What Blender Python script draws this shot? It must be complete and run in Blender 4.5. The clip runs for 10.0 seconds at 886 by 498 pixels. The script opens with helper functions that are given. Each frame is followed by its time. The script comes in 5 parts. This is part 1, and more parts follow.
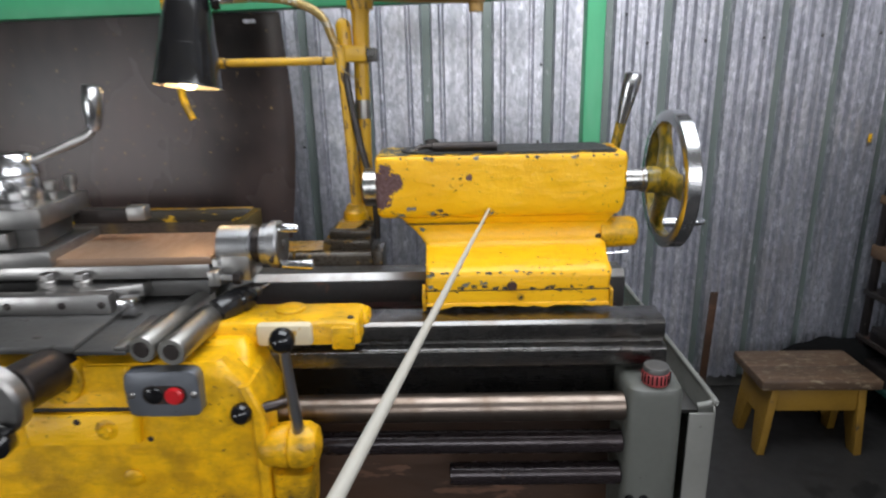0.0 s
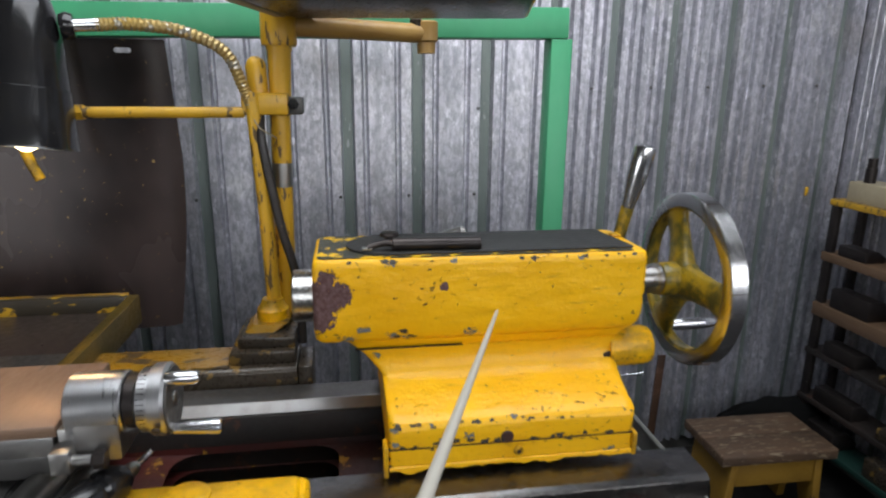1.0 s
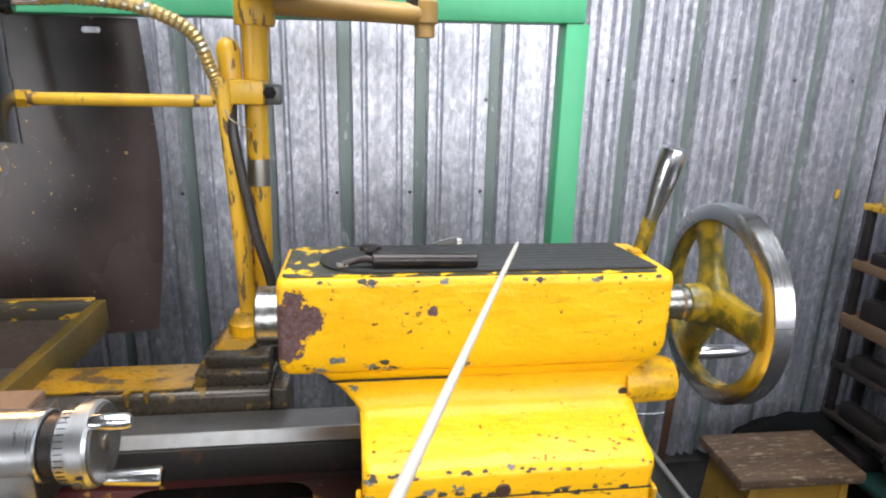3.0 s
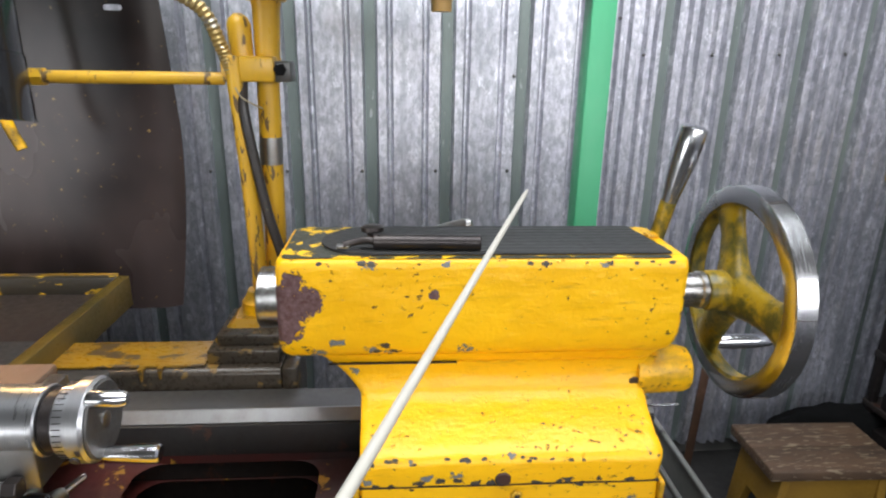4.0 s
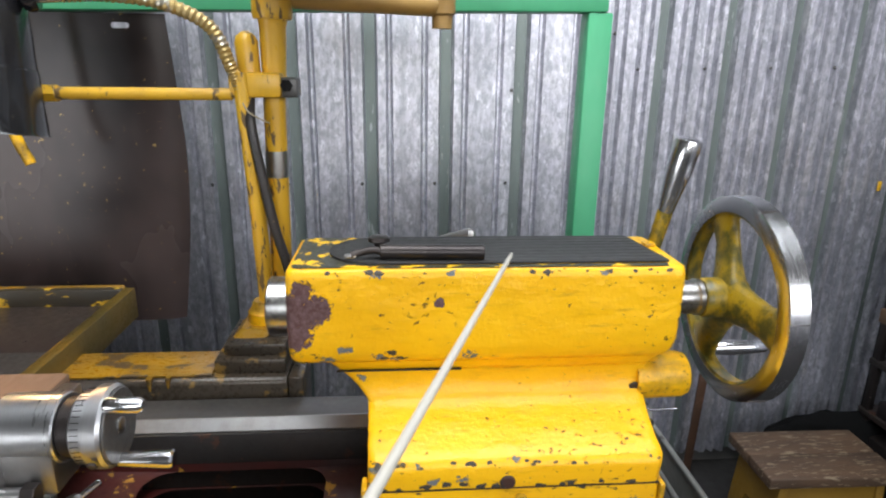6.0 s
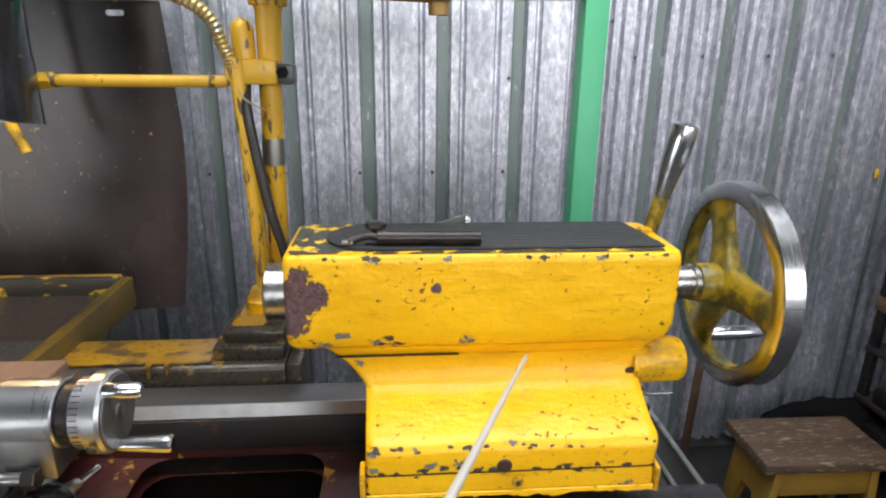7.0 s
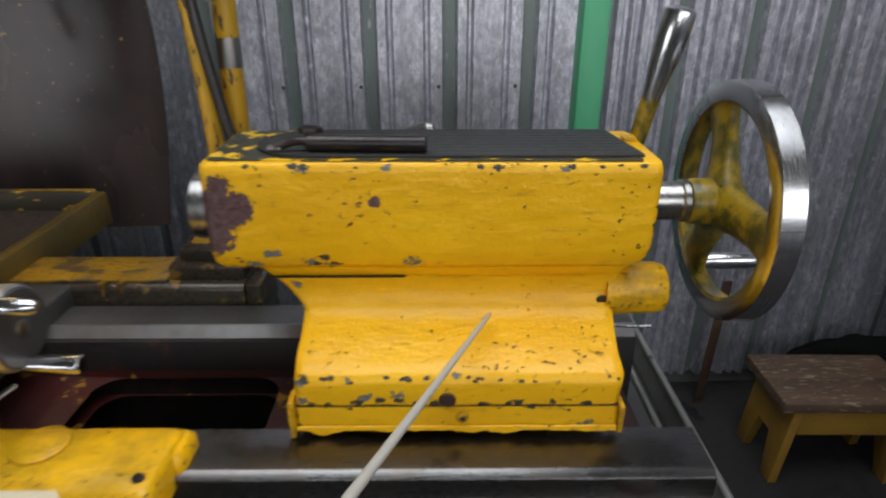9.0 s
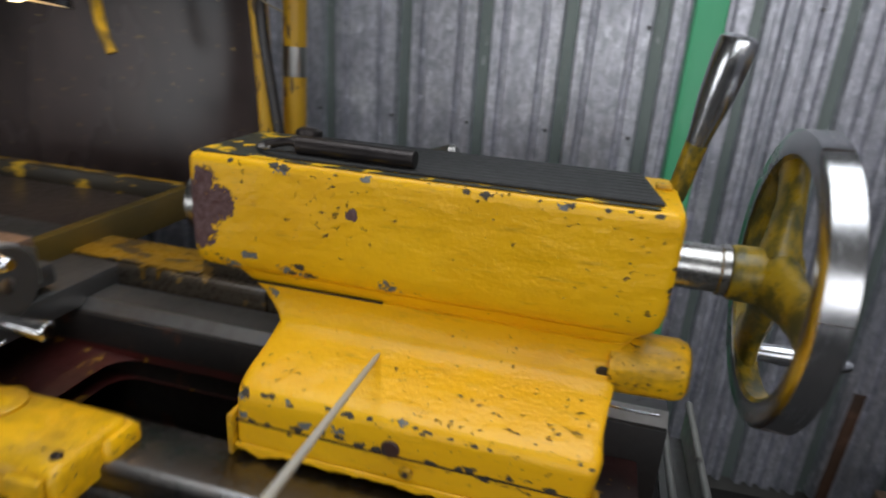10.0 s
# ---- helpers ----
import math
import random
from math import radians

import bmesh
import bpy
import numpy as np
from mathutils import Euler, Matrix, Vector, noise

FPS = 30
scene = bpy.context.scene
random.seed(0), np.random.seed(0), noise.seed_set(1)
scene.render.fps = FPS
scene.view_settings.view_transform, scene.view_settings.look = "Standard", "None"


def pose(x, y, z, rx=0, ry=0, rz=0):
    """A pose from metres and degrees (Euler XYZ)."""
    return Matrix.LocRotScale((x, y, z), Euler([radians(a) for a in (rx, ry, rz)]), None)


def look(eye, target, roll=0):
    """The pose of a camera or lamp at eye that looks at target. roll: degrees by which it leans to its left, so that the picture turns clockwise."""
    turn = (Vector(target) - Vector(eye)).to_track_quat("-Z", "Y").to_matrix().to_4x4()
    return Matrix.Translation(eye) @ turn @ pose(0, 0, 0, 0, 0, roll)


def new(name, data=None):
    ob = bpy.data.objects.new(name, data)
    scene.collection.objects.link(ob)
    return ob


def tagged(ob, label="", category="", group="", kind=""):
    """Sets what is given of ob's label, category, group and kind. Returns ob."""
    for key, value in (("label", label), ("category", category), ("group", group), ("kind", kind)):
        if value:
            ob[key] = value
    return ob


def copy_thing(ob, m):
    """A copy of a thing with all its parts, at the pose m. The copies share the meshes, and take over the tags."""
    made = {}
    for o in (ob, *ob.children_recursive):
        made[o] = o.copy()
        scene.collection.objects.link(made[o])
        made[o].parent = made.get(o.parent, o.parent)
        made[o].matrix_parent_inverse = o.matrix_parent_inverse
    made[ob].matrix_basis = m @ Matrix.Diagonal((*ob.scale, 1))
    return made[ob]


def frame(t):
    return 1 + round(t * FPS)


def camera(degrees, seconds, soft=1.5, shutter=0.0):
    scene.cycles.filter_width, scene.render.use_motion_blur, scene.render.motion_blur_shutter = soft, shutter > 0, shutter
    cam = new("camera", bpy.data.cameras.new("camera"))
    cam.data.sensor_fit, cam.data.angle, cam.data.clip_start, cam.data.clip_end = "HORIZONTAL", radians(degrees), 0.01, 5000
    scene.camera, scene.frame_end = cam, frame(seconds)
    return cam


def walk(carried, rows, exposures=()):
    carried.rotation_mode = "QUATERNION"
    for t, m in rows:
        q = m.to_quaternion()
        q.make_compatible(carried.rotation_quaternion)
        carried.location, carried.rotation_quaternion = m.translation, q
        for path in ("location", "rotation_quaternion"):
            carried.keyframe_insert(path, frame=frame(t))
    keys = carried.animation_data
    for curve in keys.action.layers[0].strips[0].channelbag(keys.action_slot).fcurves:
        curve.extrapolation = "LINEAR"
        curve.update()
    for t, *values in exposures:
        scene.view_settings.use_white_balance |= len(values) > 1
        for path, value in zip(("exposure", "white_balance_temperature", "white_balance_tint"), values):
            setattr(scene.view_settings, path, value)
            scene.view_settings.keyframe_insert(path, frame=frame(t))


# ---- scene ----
cam = camera(71.9, 10.0, soft=2.1, shutter=0.6)
ROWS = [
    (0.0, -0.0159, 0.0179, 1.2710, 73.18, 1.36, 0.96),
    (0.2, -0.0111, 0.0762, 1.2601, 72.57, 1.92, 0.16),
    (0.5, -0.0568, 0.1966, 1.2764, 75.60, 1.10, -3.27),
    (0.7, -0.0868, 0.2831, 1.3024, 74.50, 0.89, -6.06),
    (1.0, -0.1077, 0.3461, 1.3279, 75.01, -0.51, -8.68),
    (1.2, -0.0977, 0.3811, 1.3224, 75.27, -0.60, -6.00),
    (1.5, -0.0465, 0.4207, 1.3371, 77.17, -1.06, -4.17),
    (2.0, -0.0430, 0.4533, 1.3416, 76.10, -0.64, -3.59),
    (2.5, -0.0813, 0.4571, 1.3300, 75.33, -1.32, -8.35),
    (4.0, -0.0261, 0.4799, 1.3254, 72.02, -0.95, -3.75),
    (4.5, -0.0319, 0.4794, 1.3256, 72.40, -0.79, -3.09),
    (5.0, -0.0317, 0.4719, 1.3249, 72.77, -0.71, -3.97),
    (5.5, -0.0375, 0.4639, 1.3286, 73.23, -0.84, -4.10),
    (7.0, -0.0351, 0.4566, 1.3239, 72.31, -0.62, -4.38),
    (7.5, -0.0389, 0.4550, 1.3174, 71.42, -1.50, -3.35),
    (8.0, -0.0344, 0.4594, 1.3160, 70.95, -1.20, -4.80),
    (8.5, -0.0126, 0.4801, 1.3051, 68.49, -0.65, -6.25),
    (8.8, 0.0407, 0.5005, 1.2937, 67.76, -0.79, -1.92),
    (9.0, 0.0697, 0.5255, 1.2811, 65.57, 0.01, -0.39),
    (9.2, 0.0834, 0.5704, 1.2752, 66.35, -0.66, -1.84),
    (9.5, 0.0923, 0.6155, 1.2666, 67.45, -1.95, -3.04),
    (9.6, 0.1076, 0.6218, 1.2593, 69.66, -1.59, 0.45),
    (9.7, 0.1160, 0.6178, 1.2522, 70.67, -1.56, 3.66),
    (9.8, 0.1428, 0.6171, 1.2381, 70.19, -2.58, 8.11),
    (10.0, 0.2090, 0.5980, 1.2446, 69.62, -3.67, 15.07),
]
walk(cam, [(t, pose(x, y, z, rx, ry, rz)) for t, x, y, z, rx, ry, rz in ROWS],
     exposures=[(0.0, 0.15), (0.5, -0.2), (1.0, -0.18), (1.5, 0.42), (2.0, 0.74), (2.5, 0.85), (4.0, 0.45), (5.5, 0.42), (7.0, 0.4), (7.5, 0.3), (8.0, 0.13), (8.5, -0.1), (9.0, -0.44), (10.0, -0.58)])

# ---- world and lights ----
world = bpy.data.worlds.new("world")
scene.world = world
world.use_nodes = True
sky = world.node_tree.nodes.new("ShaderNodeTexSky")
sky.sky_type, sky.sun_disc = "NISHITA", False
sky.sun_elevation, sky.sun_rotation = radians(38), radians(153)
back = world.node_tree.nodes["Background"]
back.inputs["Strength"].default_value = 0.12
world.node_tree.links.new(sky.outputs[0], back.inputs["Color"])


def area_lamp(name, eye, target, sx, sy, watts, colour):
    data = bpy.data.lights.new(name, "AREA")
    data.shape, data.size, data.size_y, data.energy, data.color = "RECTANGLE", sx, sy, watts, colour
    ob = new(name, data)
    ob.matrix_world = look(eye, target)
    return ob


sun = new("sun", bpy.data.lights.new("sun", "SUN"))
sun.data.energy, sun.data.angle, sun.data.color = 1.0, radians(10), (1.0, 0.96, 0.9)
sun.matrix_world = look((-4, -8, 7), (0, 0, 0))
area_lamp("window_light", (0.0, -2.93, 1.95), (0.0, 1.1, 1.1), 1.65, 1.15, 34, (0.93, 0.96, 1.0))
# Unseen overhead source, added to brighten upper faces and the top of the wall.
area_lamp("added_top_light", (0.1, 0.95, 2.57), (0.1, 1.0, 0), 1.7, 1.3, 44, (0.92, 0.96, 1.0))
area_lamp("side_window_light", (1.725, -1.2, 1.85), (0.1, 1.2, 1.1), 2.0, 1.05, 30, (0.95, 0.96, 1.0))
# Unseen low side light, added for a sheen on the splash guard.
area_lamp("added_low_light", (-3.15, -1.9, 0.76), (-0.3, 1.3, 1.0), 1.7, 0.95, 26, (0.93, 0.96, 1.0))
bulb = bpy.data.lights.new("bulb_light", "POINT")
bulb.energy, bulb.color, bulb.shadow_soft_size = 14.0, (1.0, 0.55, 0.27), 0.02
new("bulb_light", bulb).location = (-0.547, 1.284, 1.257)


# ---- materials ----
def nodes_of(name):
    m = bpy.data.materials.new(name)
    m.use_nodes = True
    t = m.node_tree
    return m, t, t.nodes["Principled BSDF"]


def nd(t, kind, **kw):
    n = t.nodes.new(kind)
    for k, v in kw.items():
        if k in n.inputs:
            n.inputs[k].default_value = v
    return n


def coords(t, scale=(1, 1, 1)):
    c = t.nodes.new("ShaderNodeTexCoord")
    mp = t.nodes.new("ShaderNodeMapping")
    mp.inputs["Scale"].default_value = scale
    t.links.new(c.outputs["Object"], mp.inputs["Vector"])
    return mp.outputs[0]


def noise_tex(t, vec, scale, detail=4.0, rough=0.55):
    n = t.nodes.new("ShaderNodeTexNoise")
    n.inputs["Scale"].default_value, n.inputs["Detail"].default_value, n.inputs["Roughness"].default_value = scale, detail, rough
    t.links.new(vec, n.inputs["Vector"])
    return n.outputs["Fac"]


def ramp(t, fac, stops):
    r = t.nodes.new("ShaderNodeValToRGB")
    e = r.color_ramp.elements
    while len(e) < len(stops):
        e.new(0.5)
    for el, (p, c) in zip(e, stops):
        el.position = p
        el.color = (c, c, c, 1) if isinstance(c, (int, float)) else (*c, 1)
    t.links.new(fac, r.inputs[0])
    return r.outputs[0]


def mix(t, fac, a, b, kind="MIX"):
    n = t.nodes.new("ShaderNodeMix")
    n.data_type, n.blend_type = "RGBA", kind
    if isinstance(fac, (int, float)):
        n.inputs[0].default_value = fac
    else:
        t.links.new(fac, n.inputs[0])
    for sock, v in ((n.inputs[6], a), (n.inputs[7], b)):
        if isinstance(v, tuple):
            sock.default_value = (*v, 1)
        else:
            t.links.new(v, sock)
    return n.outputs[2]


def maths(t, op, a, b=0.0, clamp=False):
    n = t.nodes.new("ShaderNodeMath")
    n.operation, n.use_clamp = op, clamp
    for sock, v in ((n.inputs[0], a), (n.inputs[1], b)):
        if isinstance(v, (int, float)):
            sock.default_value = v
        else:
            t.links.new(v, sock)
    return n.outputs[0]


def bump(t, bsdf, height, strength, dist):
    b = t.nodes.new("ShaderNodeBump")
    b.inputs["Strength"].default_value, b.inputs["Distance"].default_value = strength, dist
    t.links.new(height, b.inputs["Height"])
    t.links.new(b.outputs[0], bsdf.inputs["Normal"])


def worn(name, c1, c2, wear, rough=0.5, metal=0.0, amount=0.62, scale=30.0, relief=0.3, stretch=(1, 1, 1), rough_wear=0.55, metal_wear=0.0, soft_edge=0.025):
    """Paint or metal in two tones with worn or dirty spots of another colour."""
    m, t, b = nodes_of(name)
    v = coords(t, stretch)
    big, fine = noise_tex(t, v, scale * 0.25, 5), noise_tex(t, v, scale * 4, 3, 0.65)
    base = mix(t, ramp(t, big, [(0.35, 0.0), (0.68, 1.0)]), c1, c2)
    base = mix(t, maths(t, "MULTIPLY", fine, 0.25), base, tuple(x * 0.72 for x in c1))
    mask = ramp(t, noise_tex(t, v, scale, 6, 0.62), [(amount, 0.0), (amount + soft_edge, 1.0)])
    t.links.new(mix(t, mask, base, wear), b.inputs["Base Color"])
    r = ramp(t, fine, [(0.3, max(0.03, rough - 0.1)), (0.7, min(1.0, rough + 0.12))])
    t.links.new(mix(t, mask, r, (rough_wear,) * 3), b.inputs["Roughness"])
    t.links.new(ramp(t, mask, [(0.0, metal), (1.0, metal_wear)]), b.inputs["Metallic"])
    h = maths(t, "SUBTRACT", maths(t, "ADD", maths(t, "MULTIPLY", fine, 0.25), big), maths(t, "MULTIPLY", mask, 0.5))
    bump(t, b, h, relief, 0.0015)
    return m


YEL, YEL2, DIRT, BARE, PRIMER = (0.88, 0.485, 0.004), (0.80, 0.405, 0.003), (0.055, 0.045, 0.03), (0.17, 0.18, 0.17), (0.075, 0.03, 0.028)


def chipped_yellow(name, grey_spots=(), primer_spots=(), dark_spots=(), dirt=0.63, grime=0.0):
    """Thick yellow paint over a casting: brush ripples, oil freckles, and bare spots at given places (x, y, z, radius)."""
    m, t, b = nodes_of(name)
    v = coords(t)
    big, mid, fine = noise_tex(t, v, 7, 4), noise_tex(t, coords(t, (0.35, 1, 1)), 45, 4, 0.6), noise_tex(t, v, 240, 3, 0.6)
    col = mix(t, ramp(t, big, [(0.3, 0.0), (0.7, 1.0)]), YEL, YEL2)
    col = mix(t, maths(t, "MULTIPLY", ramp(t, mid, [(0.5, 0.0), (0.75, 1.0)]), 0.18 + grime), col, (0.36, 0.17, 0.006))
    if grime:
        col = mix(t, maths(t, "MULTIPLY", ramp(t, noise_tex(t, v, 16, 6, 0.65), [(0.42, 0.0), (0.62, 1.0)]), grime), col, (0.09, 0.07, 0.012))
    lump = noise_tex(t, v, 20, 3, 0.5)
    cluster = maths(t, "MULTIPLY", maths(t, "SUBTRACT", noise_tex(t, v, 9, 3), 0.5), 0.27)
    speck = maths(t, "ADD", noise_tex(t, coords(t, (0.75, 1, 1.1)), 150, 6, 0.7), cluster)
    freck = ramp(t, speck, [(dirt, 0.0), (dirt + 0.03, 1.0)])
    col = mix(t, freck, col, mix(t, big, DIRT, (0.12, 0.06, 0.02)))
    scuff = ramp(t, noise_tex(t, coords(t, (0.25, 1, 1.6)), 70, 5, 0.65), [(0.6, 0.0), (0.72, 0.45)])
    col = mix(t, scuff, col, (0.34, 0.17, 0.01))
    edge = noise_tex(t, v, 170, 6, 0.68)
    off = t.nodes.new("ShaderNodeTexCoord").outputs["Object"]

    def spots(places, rough_edge, stretch=(0.7, 1.0, 1.25)):
        total = None
        for x, y, z, r in places:
            away, flat, d = [t.nodes.new("ShaderNodeVectorMath") for _ in range(3)]
            away.operation, flat.operation, d.operation = "SUBTRACT", "MULTIPLY", "LENGTH"
            t.links.new(off, away.inputs[0])
            away.inputs[1].default_value = (x, y, z)
            t.links.new(away.outputs[0], flat.inputs[0])
            flat.inputs[1].default_value = stretch
            t.links.new(flat.outputs[0], d.inputs[0])
            s = maths(t, "SUBTRACT", 1.0, maths(t, "DIVIDE", d.outputs["Value"], r))
            total = s if total is None else maths(t, "MAXIMUM", total, s)
        return ramp(t, maths(t, "ADD", total, maths(t, "MULTIPLY", maths(t, "SUBTRACT", edge, 0.5), rough_edge)), [(0.3, 0.0), (0.34, 1.0)])

    bare = freck
    if grey_spots:
        g = spots(grey_spots, 3.6)
        col = mix(t, g, col, mix(t, edge, (0.08, 0.08, 0.075), (0.21, 0.22, 0.215)))
        bare = maths(t, "MAXIMUM", bare, g)
    if dark_spots:
        g = spots(dark_spots, 3.0)
        col = mix(t, g, col, mix(t, edge, (0.025, 0.021, 0.016), (0.075, 0.062, 0.045)))
        bare = maths(t, "MAXIMUM", bare, g)
    if primer_spots:
        g = spots(primer_spots, 1.5, (1, 1, 1))
        col = mix(t, g, col, mix(t, ramp(t, edge, [(0.4, 0.0), (0.66, 1.0)]), PRIMER, (0.15, 0.09, 0.09)))
        bare = maths(t, "MAXIMUM", bare, g)
    t.links.new(col, b.inputs["Base Color"])
    t.links.new(ramp(t, bare, [(0.0, 0.36), (1.0, 0.6)]), b.inputs["Roughness"])
    b.inputs["Specular IOR Level"].default_value = 0.42
    h = maths(t, "ADD", maths(t, "ADD", maths(t, "MULTIPLY", mid, 0.5), maths(t, "MULTIPLY", lump, 1.3)), maths(t, "ADD", maths(t, "MULTIPLY", fine, 0.24), maths(t, "MULTIPLY", noise_tex(t, coords(t, (0.3, 1, 1)), 95, 4, 0.6), 0.12)))
    bump(t, b, maths(t, "SUBTRACT", h, maths(t, "MULTIPLY", bare, 0.7)), 1.0, 0.0028)
    return m


def steel(name, c=(0.55, 0.55, 0.56), rough=0.25, stretch=(1, 60, 60), stain=0.3):
    """Machined steel with turning or grinding marks and stains."""
    m, t, b = nodes_of(name)
    v = coords(t, stretch)
    marks, stains = noise_tex(t, v, 30, 4, 0.7), noise_tex(t, coords(t), 22, 5, 0.6)
    col = mix(t, maths(t, "MULTIPLY", marks, 0.5), c, tuple(x * 0.6 for x in c))
    col = mix(t, maths(t, "MULTIPLY", ramp(t, stains, [(0.48, 0.0), (0.75, 1.0)]), stain), col, (0.12, 0.085, 0.06))
    t.links.new(col, b.inputs["Base Color"])
    b.inputs["Metallic"].default_value = 1.0
    t.links.new(ramp(t, maths(t, "ADD", maths(t, "MULTIPLY", marks, 0.5), maths(t, "MULTIPLY", stains, 0.5)), [(0.3, max(rough - 0.08, 0.04)), (0.7, rough + 0.14)]), b.inputs["Roughness"])
    bump(t, b, marks, 0.12, 0.0006)
    return m


def plain(name, c, rough=0.5, metal=0.0, emit=0.0):
    m, t, b = nodes_of(name)
    f = noise_tex(t, coords(t), 60, 4)
    t.links.new(mix(t, ramp(t, f, [(0.35, 0.0), (0.7, 1.0)]), c, tuple(x * 0.75 for x in c)), b.inputs["Base Color"])
    b.inputs["Roughness"].default_value, b.inputs["Metallic"].default_value = rough, metal
    if emit:
        b.inputs["Emission Color"].default_value, b.inputs["Emission Strength"].default_value = (1.0, 0.72, 0.36, 1), emit
    return m


TS = (0.06, 1.14, 0.866)  # the tailstock's base
ts_grey = [(-0.115, 1.075, 1.012, 0.016), (-0.095, 1.075, 1.026, 0.012), (-0.06, 1.076, 1.016, 0.012), (-0.04, 1.076, 1.012, 0.012), (0.043, 1.075, 1.016, 0.015), (0.077, 1.075, 1.013, 0.007),
           (-0.08, 1.088, 0.985, 0.010), (-0.037, 1.03, 0.945, 0.008), (0.02, 1.03, 0.945, 0.009), (0.07, 1.05, 0.951, 0.008), (0.0, 1.002, 0.909, 0.013), (0.03, 1.002, 0.912, 0.011), (0.085, 1.005, 0.931, 0.009),
           (-0.066, 1.002, 0.925, 0.012), (-0.02, 1.005, 0.927, 0.010), (0.23, 1.008, 0.93, 0.009), (-0.062, 1.002, 0.905, 0.010), (0.215, 1.0, 0.877, 0.012), (-0.06, 1.076, 1.112, 0.010), (0.19, 1.076, 1.113, 0.008), (0.02, 1.076, 1.114, 0.008)]
ts_primer = [(-0.145, 1.075, 1.07, 0.036), (-0.15, 1.075, 1.045, 0.028), (-0.125, 1.075, 1.075, 0.024), (-0.14, 1.075, 1.095, 0.018), (0.008, 1.075, 1.08, 0.008), (-0.157, 1.12, 1.05, 0.03)]


def local(spots, origin, share=1.0):
    return [(x - origin[0], y - origin[1], z - origin[2], r * share) for x, y, z, r in spots]


chips = random.Random(11)
ts_dark = [(-0.07 + 0.32 * chips.random() ** 1.4, 1.003, 0.9285 + chips.uniform(-0.003, 0.003), chips.uniform(0.0035, 0.0075)) for _ in range(26)]
ts_dark += [(chips.uniform(-0.15, 0.28), 1.0775, 1.1155 + chips.uniform(-0.002, 0.001), chips.uniform(0.004, 0.0085)) for _ in range(14)]
ts_dark += [(-0.071, 1.004, chips.uniform(0.872, 0.93), chips.uniform(0.006, 0.010)) for _ in range(4)]
ts_dark += [(chips.uniform(-0.06, 0.24), chips.uniform(1.03, 1.07), 0.944, chips.uniform(0.003, 0.005)) for _ in range(5)]
ts_dark += [(chips.uniform(-0.06, 0.24), 1.001, 0.898 + chips.uniform(-0.003, 0.006), chips.uniform(0.005, 0.009)) for _ in range(14)]
ts_dark += [(-0.14 + 0.15 * chips.random(), 1.078, chips.uniform(1.006, 1.022), chips.uniform(0.005, 0.010)) for _ in range(7)]
ts_dark += [(0.282, 1.079, chips.uniform(1.04, 1.09), 0.008) for _ in range(3)] + [(-0.01, 1.001, 0.9035, 0.010), (0.012, 1.001, 0.9045, 0.010), (0.03, 1.001, 0.905, 0.008)]
M_TAIL = chipped_yellow("tailstock_paint", local(ts_grey, TS, 0.6), local(ts_primer, TS), local(ts_dark, TS, 0.58), dirt=0.64)
M_YEL = chipped_yellow("yellow_paint")
M_YELD = chipped_yellow("dirty_yellow_paint", dirt=0.6, grime=0.75)
M_YELW = chipped_yellow("oily_yellow_cover", dirt=0.64, grime=0.42)
M_YELP = worn("pipe_yellow_paint", (0.72, 0.41, 0.02), (0.5, 0.28, 0.025), (0.13, 0.08, 0.03), 0.36, amount=0.575, scale=70, stretch=(1, 1, 0.3))
M_BROWNP = worn("oily_yellow_paint", (0.46, 0.28, 0.08), (0.26, 0.15, 0.05), (0.62, 0.38, 0.05), 0.4, amount=0.66, scale=30)
M_SMEAR = worn("smeared_orange_paint", (0.34, 0.185, 0.012), (0.13, 0.07, 0.011), (0.07, 0.045, 0.02), 0.3, amount=0.55, scale=48, stretch=(0.5, 1, 1))
M_FLECK = worn("black_rim_with_yellow_flecks", (0.03, 0.026, 0.02), (0.05, 0.04, 0.025), (0.6, 0.36, 0.02), 0.4, amount=0.55, scale=34, stretch=(0.5, 1, 1))
M_GRIMY = worn("grimy_olive_paint", (0.16, 0.098, 0.013), (0.065, 0.05, 0.014), (0.42, 0.25, 0.02), 0.36, amount=0.65, scale=26, relief=0.4)
M_WHEEL = worn("wheel_spoke_paint", (0.50, 0.31, 0.012), (0.13, 0.105, 0.012), (0.065, 0.06, 0.013), 0.33, amount=0.42, scale=60, stretch=(1, 0.6, 0.6), rough_wear=0.36, soft_edge=0.16)
M_DIAL = steel("turned_steel", (0.58, 0.58, 0.59), 0.3, (18, 1, 1), 0.2)
M_SACK = plain("black_cloth", (0.006, 0.006, 0.006), 0.95)
M_SACK.node_tree.nodes["Principled BSDF"].inputs["Specular IOR Level"].default_value = 0.1
M_CHROME = steel("polished_steel", (0.75, 0.75, 0.77), 0.17, (60, 1, 1), 0.1)
M_RIM = steel("wheel_rim_steel", (0.62, 0.62, 0.63), 0.2, (40, 1, 1), 0.12)
M_STEEL = steel("machined_steel", (0.43, 0.42, 0.41), 0.33, (60, 3, 3), 0.35)
M_WAY = steel("ground_bed_way", (0.17, 0.165, 0.16), 0.25, (1, 50, 50), 0.5)
M_ROD = steel("feed_rod_steel", (0.23, 0.185, 0.155), 0.34, (0.6, 8, 8), 0.95)
M_DARKROD = worn("oily_dark_rod", (0.035, 0.025, 0.026), (0.02, 0.016, 0.018), (0.07, 0.04, 0.025), 0.24, 0.5, 0.68, 25, 0.1, (0.3, 1, 1))
